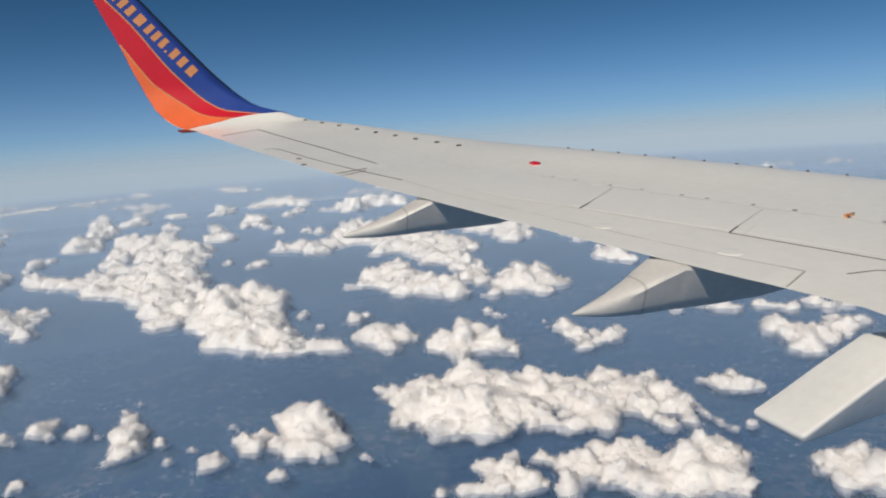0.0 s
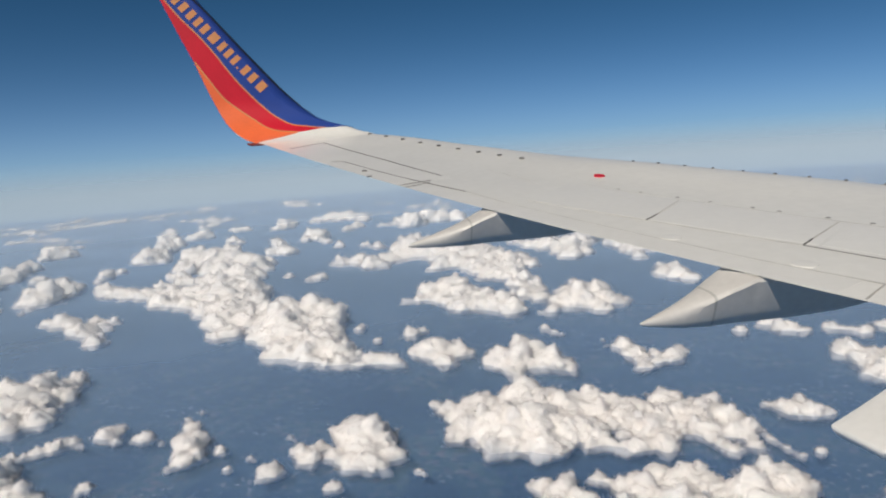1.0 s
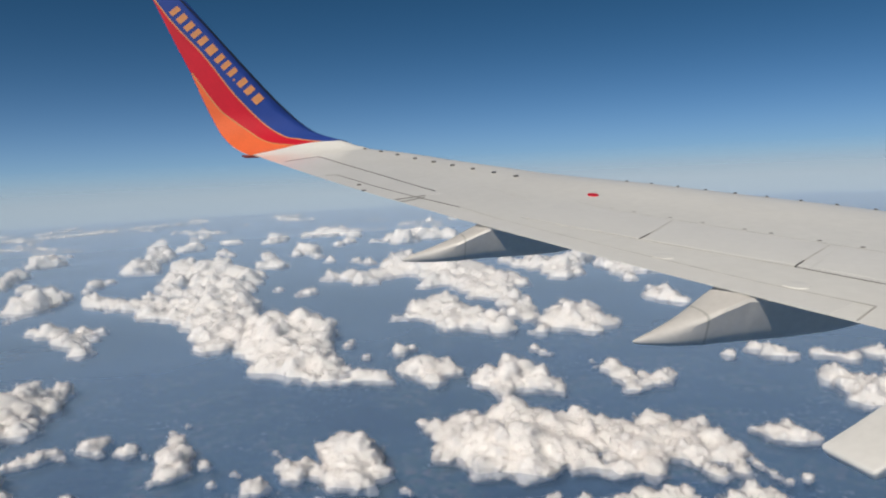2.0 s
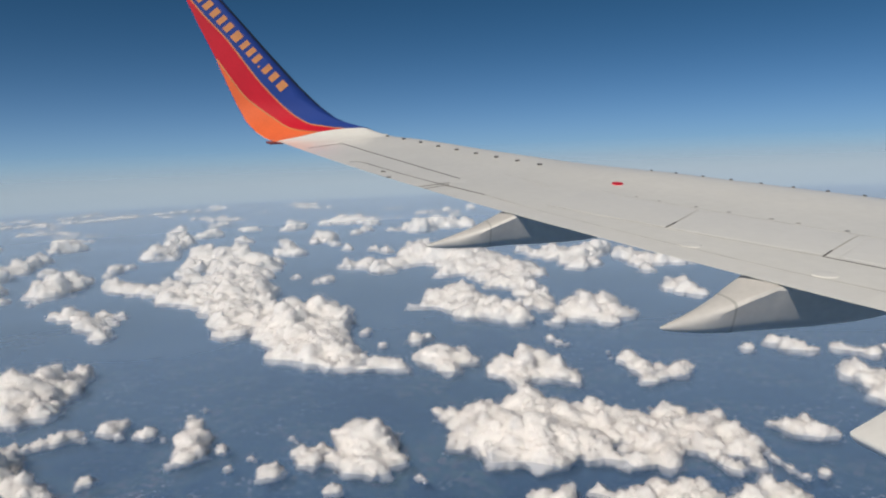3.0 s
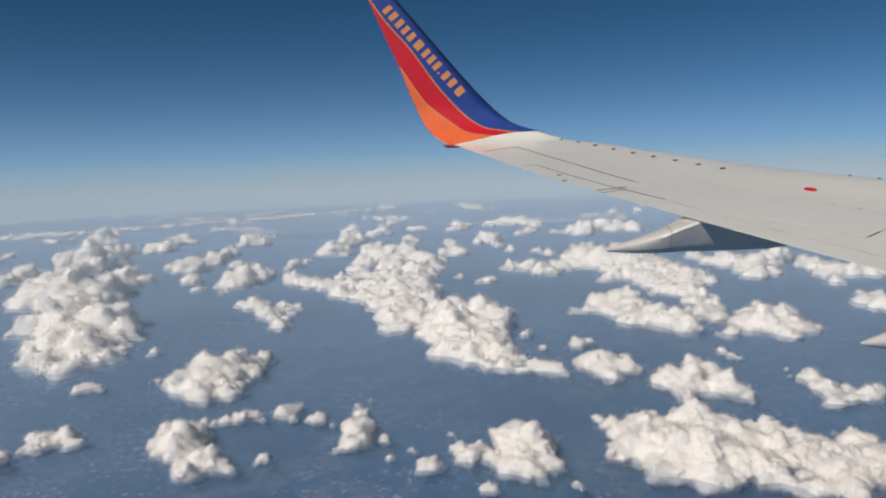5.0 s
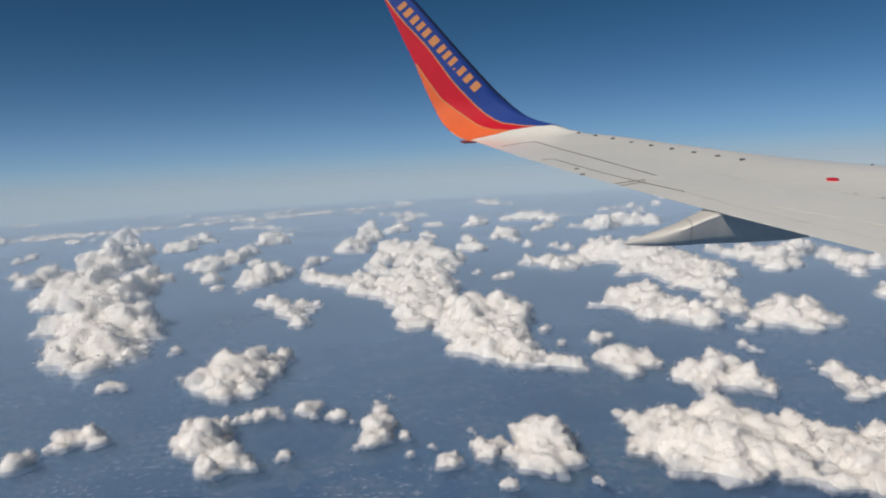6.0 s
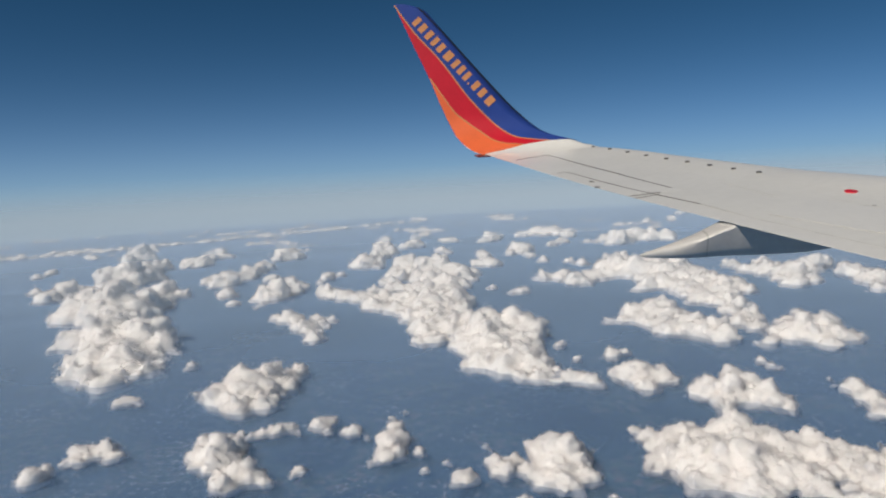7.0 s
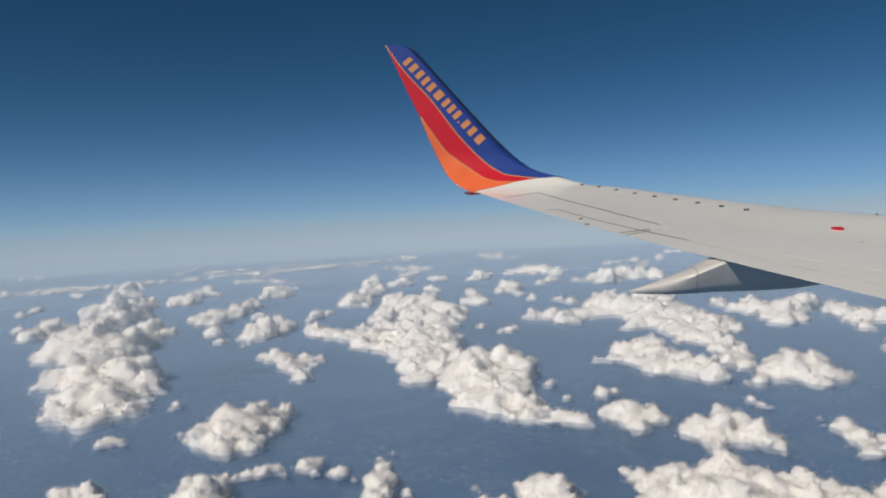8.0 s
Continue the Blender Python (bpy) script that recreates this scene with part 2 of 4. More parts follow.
def grid_faces(n, m, close=False):
    f = []
    for i in range(n - 1):
        for j in range(m if close else m - 1):
            k = (j + 1) % m
            f.append((i * m + j, i * m + k, (i + 1) * m + k, (i + 1) * m + j))
    return f


# ---- land ----
radius = 9000
ring = [(radius * math.cos(a), radius * math.sin(a), -300) for a in np.linspace(0, 2 * math.pi, 97)[:-1]]
land = mesh_object("ground", ring, [tuple(range(96))], LAND, smooth=False)
tagged(land, "blue hazy farmland far below the clouds", "land", kind="structure")

# painted haze: bowl thickening to the horizon, flat sheets below it, glowing sky foot
def sheet(name, height, mat, label):
    """A wide see-through sheet painted as haze, a little lower in its middle."""
    v = []
    for rad, sag in ((1, 5), (550, 5), (800, 4), (1050, 2), (1400, 0), (4150, 0)):
        v += [(rad * math.cos(a), rad * math.sin(a), height - sag) for a in np.linspace(0, 2 * math.pi, 65)[:-1]]
    f = grid_faces(6, 64, True) + [tuple(range(64))]
    return tagged(mesh_object(name, v, f, mat), label, "haze", kind="structure")


for z, air in ((-213, PAINTED_LOW_HAZE), (-219, PAINTED_FAR_HAZE), (-225, PAINTED_LOW_HAZE)):
    sheet("painted_haze_backdrop", z, air, "flat see-through sheet painted as blue haze below the clouds")
# added bowl round the plane, its opacity painted as distance haze
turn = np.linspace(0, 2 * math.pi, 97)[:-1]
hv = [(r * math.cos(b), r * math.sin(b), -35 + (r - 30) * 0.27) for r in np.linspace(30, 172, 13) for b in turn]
tagged(mesh_object("painted_mist_backdrop", hv, grid_faces(13, 96, True), PAINTED_MIST), "see-through bowl painted as pale haze before the far land and clouds", "haze", kind="structure")
# added glowing wall that stands in for haze at the horizon
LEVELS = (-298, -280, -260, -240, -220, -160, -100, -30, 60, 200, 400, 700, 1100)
for rad, mat in ((4200, HORIZON_GLOW),):
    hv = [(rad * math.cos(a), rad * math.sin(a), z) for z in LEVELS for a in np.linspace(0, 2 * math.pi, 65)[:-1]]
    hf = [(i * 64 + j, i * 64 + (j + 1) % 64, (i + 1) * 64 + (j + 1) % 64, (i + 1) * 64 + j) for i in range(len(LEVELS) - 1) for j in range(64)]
    haze = mesh_object("glowing_horizon_backdrop", hv, hf, mat)
    tagged(haze, "glowing wall painted as pale blue haze along the horizon", "haze", kind="structure")

# ---- wing surface ----
DIH, FLEX = 0.0765, 0.5826
Q0, BEND, TILT = 15.55, 1.1, radians(80)   # where the winglet starts to curve up, its radius, its final slant
A0 = math.atan(math.tan(DIH) + 2 * FLEX * (Q0 - 1.9) / 225)
ARC = BEND * (TILT - A0)


def wing_z(y):
    return math.tan(DIH) * (y - 1.9) + FLEX * ((y - 1.9) / 15) ** 2


def section(q):
    """y, z and slope angle of the upper skin at the span length q; past Q0 it bends up into the winglet."""
    if q <= Q0:
        return q, wing_z(q), math.atan(math.tan(DIH) + 2 * FLEX * (q - 1.9) / 225)
    s = q - Q0
    y, z = Q0, wing_z(Q0)
    b = min(s, ARC)
    a = A0 + b / BEND
    y += BEND * (math.sin(a) - math.sin(A0))
    z += BEND * (math.cos(A0) - math.cos(a))
    if s > ARC:
        y += (s - ARC) * math.cos(TILT)
        z += (s - ARC) * math.sin(TILT)
    return y, z, a


def lead(q):
    s = [1.9, 13.3, 15.0, 15.55, 16.20, 16.39, 16.58, 16.95, 17.55, 18.25, 18.84, 19.20, 19.30, 19.37]
    x = [0.30, -5.80, -6.72, -7.03, -7.50, -7.90, -8.22, -8.67, -9.18, -9.75, -10.22, -10.50, -10.66, -10.95]
    return float(np.interp(q, s, x))


def trail(q):
    s = [1.9, 4.3, 4.75, 15.55, 15.74, 15.91, 16.15, 16.44, 16.83, 17.20, 17.73, 18.11, 18.82, 19.37]
    x = [-5.75, -5.74, -5.87, -9.29, -9.48, -9.62, -9.80, -9.98, -10.15, -10.30, -10.49, -10.66, -10.95, -11.18]
    return float(np.interp(q, s, x))


def upper(q, x, off=0.0):
    """A point of the upper skin at the span length q and station x, raised by off."""
    y, z, a = section(q)
    c = lead(q) - trail(q)
    k = (lead(q) - x) / c
    m = min(1.0, max(0.0, (q - 15.9) / 1.1))   # the winglet's nose is rounder
    w, drop = 0.11 + 0.11 * m, float(np.interp(q, [5.5, 8.5, 11, 15], [0.045, 0.022, 0.016, 0.008])) + 0.15 * m
    h = off - drop * c * max(0.0, (w - k) / w) ** 2.0
    h += 0.095 * min(1.0, max(0.0, (q - 11.5) / 3.8)) * (1 - 0.45 * min(1.0, max(0.0, (q - 14.3) / 1.4))) * max(0.0, 1 - k / 0.5) * (1.0 if q < Q0 else max(0.0, 1 - (q - Q0) / 1.0))
    s = min(1.0, max(0.0, (0.55 - k) / 0.43))   # the fuller nose of the inner wing
    h += float(np.interp(q, [5.5, 8.0, 10.0, 11.6, 13.0, 14.0], [0.0, 0.06, 0.075, 0.045, 0.02, 0.0])) * s * s * (3 - 2 * s)
    h += 0.004 * c * math.sin(math.pi * min(1, max(0, k)))
    return (x, y - h * math.sin(a), z + h * math.cos(a))


def loft(qs, thick):
    """Closed skin round the aerofoil at each span length."""
    ks = [0, .006, .02, .045, .08, .12, .17, .24, .34, .46, .6, .74, .86, .95, 1]
    v = []
    for q in qs:
        c = lead(q) - trail(q)
        top = [upper(q, lead(q) - k * c) for k in ks]
        _, _, a = section(q)
        t = thick(q) * c
        low = []
        for k in ks[-2:0:-1]:
            x, y, z = upper(q, lead(q) - k * c)
            d = t * (1.05 * math.sqrt(k) * (1 - k) * 1.9 + 0.05) - 0.05 * t * (1 - k)
            low.append((x, y + d * math.sin(a), z - d * math.cos(a)))
        v += top + low
    m = 2 * len(ks) - 2
    f = grid_faces(len(qs), m, True)
    f.append(tuple(range(m)))
    f.append(tuple(reversed(range((len(qs) - 1) * m, len(qs) * m))))
    return v, f


def skin_patch(a, b, n, m, off, depth=0.004):
    """A thin sheet on the skin between the curves a and b, each a list of (q, x)."""
    pa, pb = np.array(a, float), np.array(b, float)

    def along(p, t):
        d = np.r_[0, np.cumsum(np.linalg.norm(np.diff(p, axis=0), axis=1))]
        return np.array([np.interp(t * d[-1], d, p[:, 0]), np.interp(t * d[-1], d, p[:, 1])])
    v = []
    for o in (off, off - depth):
        for i in range(n):
            ea, eb = along(pa, i / (n - 1)), along(pb, i / (n - 1))
            for j in range(m):
                q, x = ea + (eb - ea) * j / (m - 1)
                v.append(upper(q, x, o))
    f = grid_faces(n, m)
    k = n * m
    rim = [i * m for i in range(n)] + [(n - 1) * m + j for j in range(1, m)] + [i * m + m - 1 for i in range(n - 2, -1, -1)] + [j for j in range(m - 2, 0, -1)]
    for i in range(len(rim)):
        p, r = rim[i], rim[(i + 1) % len(rim)]
        f.append((p, r, r + k, p + k))
    return v, f


def curved(points, k=8):
    """A smooth line through the points."""
    p = [np.array(c, float) for c in points]
    p = [2 * p[0] - p[1]] + p + [2 * p[-1] - p[-2]]
    out = []
    for a, b, c, d in zip(p, p[1:], p[2:], p[3:]):
        for t in np.linspace(0, 1, k + 1)[:-1]:
            out.append(0.5 * (2 * b + (c - a) * t + (2 * a - 5 * b + 4 * c - d) * t * t + (3 * b - a - 3 * c + d) * t ** 3))
    return [tuple(o) for o in out] + [tuple(p[-2])]


def strip(points, w, off=0.005, n=24):
    """A narrow band of width w along a line of (q, x) on the skin."""
    p = np.array(points, float)
    t = np.diff(p, axis=0)
    t = np.vstack([t, t[-1]])
    nrm = np.stack([-t[:, 1], t[:, 0]], 1)
    nrm /= np.linalg.norm(nrm, axis=1)[:, None]
    return skin_patch(p - nrm * w / 2, p + nrm * w / 2, n, 2, off, 0.003)


def chord(q, k):
    return lead(q) - k * (lead(q) - trail(q))


wing = new("aircraft_wing")
tagged(wing, "light grey painted aircraft wing with flaps and an upswept tip", "aircraft wing")
v, f = loft(list(np.linspace(1.9, 4.3, 5)) + list(np.linspace(4.75, Q0, 40)), lambda q: 0.11)
part("skin", v, f, WING_GREY, wing)

# winglet: blended body and painted bands
qs = list(np.linspace(Q0, 17.0, 22)) + list(np.linspace(17.1, 19.2, 16)) + [19.26, 19.32, 19.37]
v, f = loft(qs, lambda q: 0.085 if q < 19 else 0.085 * max(0.1, (19.42 - q) / 0.42))
winglet = part("winglet", v, f, WING_GREY, wing, "upturned painted winglet")
BLUE_FROM = 1.87
for p in winglet.data.polygons:   # the blue paint runs round the nose and the outer side
    if p.center.z > BLUE_FROM + 0.05 * (p.center.x + 7.6):
        p.material_index = 1
winglet.data.materials.append(BLUE)
S1 = [(19.345, -11.17), (18.71, -10.75), (18.09, -10.24), (17.405, -9.78), (17.105, -9.55), (16.715, -9.21), (16.495, -8.985), (16.325, -8.755), (16.255, -8.53), (16.18, -8.245), (16.16, -8.10)]
S2 = [(17.73, -10.47), (17.04, -10.03), (16.805, -9.80), (16.495, -9.45), (16.275, -9.225), (16.15, -8.995), (16.095, -8.77), (16.07, -8.62)]
S3 = [(15.68, -9.42), (15.76, -9.35), (15.82, -9.235), (15.905, -9.005), (16.05, -8.655), (16.07, -8.62)]
S1, S2, S3 = curved(S1), curved(S2), curved(S3)
edge = [(q, lead(q) - 0.004) for q in (19.36, 19.0, 18.4, 17.8, 17.2, 16.8, 16.5, 16.24)]
v, f = skin_patch(S1 + [(16.16, -7.845), (16.19, -7.55)], edge, 90, 30, 0.006)
part("blue_band", v, f, BLUE, winglet, "deep blue painted band")
rear = [(q, trail(q) + 0.006) for q in (19.345, 18.9, 18.3, 17.73)]
v, f = skin_patch(S1, rear + S2[1:] + [(16.13, -8.305), (16.16, -8.10)], 90, 12, 0.006)
part("red_band", v, f, RED, winglet, "bright red painted band")
rear = [(q, trail(q) + 0.006) for q in (17.73, 17.2, 16.83, 16.44, 16.15, 15.9, 15.76, 15.68)]
v, f = skin_patch(S2, rear + S3[1:], 80, 12, 0.006)
part("orange_band", v, f, ORANGE, winglet, "orange painted band")
v, f = strip(S1, 0.026, 0.010, 90)
part("gold_stripe", v, f, GOLD, winglet)
v, f = strip(S2, 0.026, 0.010, 90)
part("gold_stripe", v, f, GOLD, winglet)
# shade painted as a dark strip where the nose turns away from the sun
v, f = skin_patch([(q, lead(q) - 0.003) for q in (19.3, 18.6, 17.9, 17.2, 16.8, 16.5)], [(q, lead(q) - w) for q, w in ((19.3, 0.05), (18.6, 0.075), (17.9, 0.085), (17.2, 0.085), (16.8, 0.07), (16.5, 0.03))], 40, 4, 0.010)
part("nose_shade", v, f, NOSE_SHADE, winglet, "dark strip painted as shade along the nose")
# plain bars where the paint carries writing
widths = (0.9, 1.05, 1.0, 0.9, 1.0, 1.4, 0.9, 0.9, 0.9, 0.45, 1.0, 1.05, 1.3)
along = 0.0
for i, wide in enumerate(widths):
    t = (along + wide / 2) / sum(widths)
    along += wide
    q, x = 19.03 + (17.08 - 19.03) * t, -10.76 + (-9.17 + 10.76) * t
    du = np.array([17.08 - 19.03, -9.17 + 10.76])
    du /= np.linalg.norm(du)
    dn = np.array([du[1], -du[0]])
    w, h = 0.059 * wide, 0.105
    mid = np.array([q, x])
    if i == 9:
        w, h, mid = 0.018, 0.022, mid - dn * 0.085
    a = [mid - du * w - dn * h, mid + du * w - dn * h]
    b = [mid - du * w + dn * h, mid + du * w + dn * h]
    v, f = skin_patch(a, b, 3, 9, 0.012)
    part("painted_bar", v, f, GOLD, winglet)
v, f = skin_patch([(15.60, -9.52), (15.74, -9.60)], [(15.60, -9.28), (15.74, -9.38)], 4, 3, 0.0, 0.03)
part("tip_cap", v, f, RUST, winglet, "dark red trailing edge cap")


# flaps, aileron and spoilers, set a little proud with dark gaps round them
def surface(name, corners, off, label=""):
    (q1, k1), (q2, k2), (q3, k3), (q4, k4) = corners
    a = [(q1 + (q2 - q1) * t, chord(q1 + (q2 - q1) * t, k1 + (k2 - k1) * t)) for t in np.linspace(0, 1, 9)]
    b = [(q4 + (q3 - q4) * t, chord(q4 + (q3 - q4) * t, k4 + (k3 - k4) * t)) for t in np.linspace(0, 1, 9)]
    v, f = skin_patch(a, b, 18, 6, off)
    return part(name, v, f, PANEL_GREY, wing, label)


def seam(pts, w, mat=SEAM, off=0.0032):
    p = []
    for (q1, x1), (q2, x2) in zip(pts, pts[1:]):
        p += [(q1 + (q2 - q1) * t, x1 + (x2 - x1) * t) for t in np.linspace(0, 1, 7)[:-1]]
    p.append(pts[-1])
    v, f = strip(p, w, off, 30)
    return part("panel_gap", v, f, mat, wing)


surface("aileron", [(10.45, 0.775), (15.05, 0.64), (14.68, 0.999), (10.32, 0.999)], 0.0013)
surface("outboard_flap", [(5.05, 0.915), (9.9, 0.915), (9.9, 0.999), (4.9, 0.999)], 0.0013)
surface("spoiler", [(6.42, 0.556), (7.835, 0.565), (7.205, 0.808), (5.88, 0.774)], 0.0013)
surface("spoiler", [(7.85, 0.565), (9.3, 0.58), (8.6, 0.845), (7.22, 0.811)], 0.0013)
surface("spoiler", [(4.9, 0.55), (6.40, 0.555), (5.86, 0.772), (4.3, 0.76)], 0.0013)
# aileron with its hinge line and tab
seam([(15.12, -8.20), (12.55, -7.46), (10.67, -6.975)], 0.026)
seam([(15.12, -8.20), (14.66, -8.82)], 0.036)
seam([(12.73, -8.25), (12.77, -8.08), (11.38, -7.66), (10.61, -7.40), (9.42, -6.96)], 0.02)
seam([(10.23, -7.575), (10.395, -7.17)], 0.035)
seam([(10.04, -7.555), (10.25, -7.21)], 0.022)
seam([(9.42, -6.96), (8.39, -6.70), (6.67, -6.16), (5.55, -5.79), (4.94, -5.54)], 0.014, FAINT)
seam([(4.94, -5.54), (4.75, -5.84)], 0.012, FAINT)
seam([(8.58, -6.51), (7.20, -5.90), (5.92, -5.33)], 0.011, FAINT)
seam([(5.92, -5.33), (4.95, -4.97), (4.0, -4.62)], 0.011)
seam([(7.20, -5.90), (7.40, -5.68)], 0.015)
seam([(7.40, -5.68), (7.88, -5.19)], 0.011, FAINT)
seam([(5.92, -5.33), (6.06, -5.14)], 0.015)
seam([(6.06, -5.14), (6.45, -4.59)], 0.012, FAINT)
seam([(4.79, -5.37), (4.77, -5.16), (4.6, -5.0)], 0.010)
seam([(10.9, -6.30), (9.6, -6.05)], 0.012, FAINT)
seam([(9.3, -5.6), (8.75, -5.49), (6.45, -4.55), (5.67, -4.22), (4.4, -3.7)], 0.010, FAINT)


# small fins along the front of the outer wing
def fin(q, x, tall=0.026, long=0.075, wide=0.024):
    x0, y0, z0 = upper(q, x, 0.0)
    a = section(q)[2]
    prof = [(-long / 2, 0), (long / 2, 0), (long * 0.35, tall), (-long / 2, tall * 1.0)]
    v = []
    for sgn in (-1, 1):
        for px, pz in prof:
            w = sgn * wide / 2 * (1.0 if pz == 0 else 0.7)
            v.append((x0 + px, y0 + w * math.cos(a) - pz * math.sin(a), z0 + pz * math.cos(a) + w * math.sin(a)))
    f = [(0, 1, 2, 3), (7, 6, 5, 4), (0, 4, 5, 1), (1, 5, 6, 2), (2, 6, 7, 3), (3, 7, 4, 0)]
    return part("vortex_fin", v, f, STEEL, wing, smooth=False)


for i in range(9):
    t = i / 8
    q = 15.66 + (11.37 - 15.66) * (t * 1.12 - 0.12 * t * t)
    fin(q, -7.28 + (-5.64 + 7.28) * (t * 1.12 - 0.12 * t * t))
for i in range(14):
    q = 10.24 - 0.33 * i
    fin(q, lead(q) - 0.33, 0.014, 0.035, 0.022)

for q, k in ((11.60, 0.95), (11.08, 1.0)):   # hinge fittings at the trailing edge
    fin(q, chord(q, k) + 0.02, 0.015, 0.07, 0.05).name = "hinge_fitting"


def disc(name, q, x, r, mat, off=0.012, squash=1.0, label=""):
    n = 20
    v = [upper(q, x, off + 0.004)]
    v += [upper(q + r * squash * math.cos(a), x + r * math.sin(a), off) for a in np.linspace(0, 2 * math.pi, n + 1)[:-1]]
    v += [upper(q + r * squash * math.cos(a), x + r * math.sin(a), off - 0.02) for a in np.linspace(0, 2 * math.pi, n + 1)[:-1]]
    f = [(0, 1 + i, 1 + (i + 1) % n) for i in range(n)]
    f += [(1 + i, 1 + n + i, 1 + n + (i + 1) % n, 1 + (i + 1) % n) for i in range(n)]
    return part(name, v, f, mat, wing, label)


disc("red_marker", 9.57, -5.27, 0.06, RED, squash=1.55, label="red oval marker on the wing skin")
for q in (8.75, 8.46, 8.03, 7.68, 7.27, 7.03, 6.63, 6.30, 5.91, 5.67):
    disc("fastener_plate", q, chord(q, 0.545), 0.021, STEEL, 0.004)
for q, x in ((5.49, -5.65), (6.54, -6.03)):
    disc("access_cover", q, x, 0.085, PANEL_GREY, 0.007)
v, f = skin_patch([(5.91, -4.26), (5.94, -4.17)], [(5.935, -4.265), (5.962, -4.175)], 4, 3, 0.024, 0.03)
hook = part("orange_hook", v, f, GOLD, wing, "orange escape line hook")
v, f = skin_patch([(5.942, -4.165), (5.95, -4.145)], [(5.96, -4.17), (5.967, -4.15)], 3, 3, 0.022, 0.03)
part("hook_end", v, f, STEEL, hook, "dark metal end")


# ---- flap track fairings ----
def pod(y, te, tail_back=0.0, tail_low=0.0):
    """Boat-shaped fairing hung under the trailing edge at span y; te: the trailing edge's station."""
    zt = wing_z(y)
    rise = (wing_z(y + 0.1) - wing_z(y - 0.1)) / 0.2
    thing = new("flap_fairing")
    tagged(thing, "grey boat-shaped flap track fairing under the trailing edge", "flap fairing", "fairings under the wing")
    xs = [-0.67, -0.66, -0.63, -0.55, -0.42, -0.25, -0.08, 0.0, 0.06, 0.35, 0.7, 1.1, 1.5, 1.75]
    tops = [-0.228, -0.223, -0.213, -0.19, -0.151, -0.099, -0.04, -0.004, -0.004, -0.02, -0.02, -0.03, -0.06, -0.1]
    lows = [-0.236, -0.243, -0.254, -0.275, -0.303, -0.327, -0.341, -0.343, -0.345, -0.347, -0.34, -0.30, -0.215, -0.125]
    wide = [0.006, 0.013, 0.022, 0.042, 0.078, 0.125, 0.172, 0.19, 0.20, 0.215, 0.21, 0.18, 0.11, 0.03]
    back = [max(0.0, min(1.0, (-0.05 - x) / 0.6)) for x in xs]
    xs = [x - tail_back * b for x, b in zip(xs, back)]
    tops = [t - tail_low * b for t, b in zip(tops, back)]
    lows = [t - tail_low * b for t, b in zip(lows, back)]
    # half sections from the crown of the deck to the keel (share of width, share of depth): round tail, boxed body
    tail = [(0.0, 0.0), (0.35, 0.03), (0.64, 0.10), (0.86, 0.22), (0.98, 0.36), (1.0, 0.48), (0.93, 0.66), (0.76, 0.84), (0.44, 0.96)]
    body = [(0.0, 0.0), (0.45, 0.0), (0.78, 0.01), (0.94, 0.03), (1.0, 0.09), (0.81, 0.38), (0.59, 0.70), (0.41, 0.90), (0.21, 0.985)]

    def ring_at(dx):
        s = min(1, max(0, (dx + 0.60) / 0.52))
        s = s * s * (3 - 2 * s)
        half = [(a + (a1 - a) * s, b + (b1 - b) * s) for (a, b), (a1, b1) in zip(tail, body)]
        return half + [(0.0, 1.0)] + [(-a, b) for a, b in half[:0:-1]]

    n = 18
    fine = np.concatenate([np.linspace(p, q, 5)[:-1] for p, q in zip(xs, xs[1:])] + [xs[-1:]])
    v = []
    for dx in fine:
        t, l, w = (np.interp(dx, xs, k) for k in (tops, lows, wide))
        v += [(te + dx, y + w * a, zt + rise * w * a + t + (l - t) * b) for a, b in ring_at(dx)]
    f = grid_faces(len(fine), n, True) + [tuple(reversed(range(n))), tuple(range((len(fine) - 1) * n, len(fine) * n))]
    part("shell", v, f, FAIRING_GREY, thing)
    v = []   # the joint where the tail cone is screwed on
    for dx, grow in ((-0.258, 1.004), (-0.25, 1.009), (-0.242, 1.004)):
        t, l, w = (np.interp(dx, xs, k) for k in (tops, lows, wide))
        v += [(te + dx, y + w * grow * a, zt + rise * w * a + t + 0.001 + (l - t - 0.003) * b) for a, b in ring_at(dx)]
    part("joint_ring", v, grid_faces(3, n, True), FAINT, thing)
    return thing


pod(8.41, -6.95, 0.21, 0.075)
pod(5.55, -6.09, 0.045, 0.05)


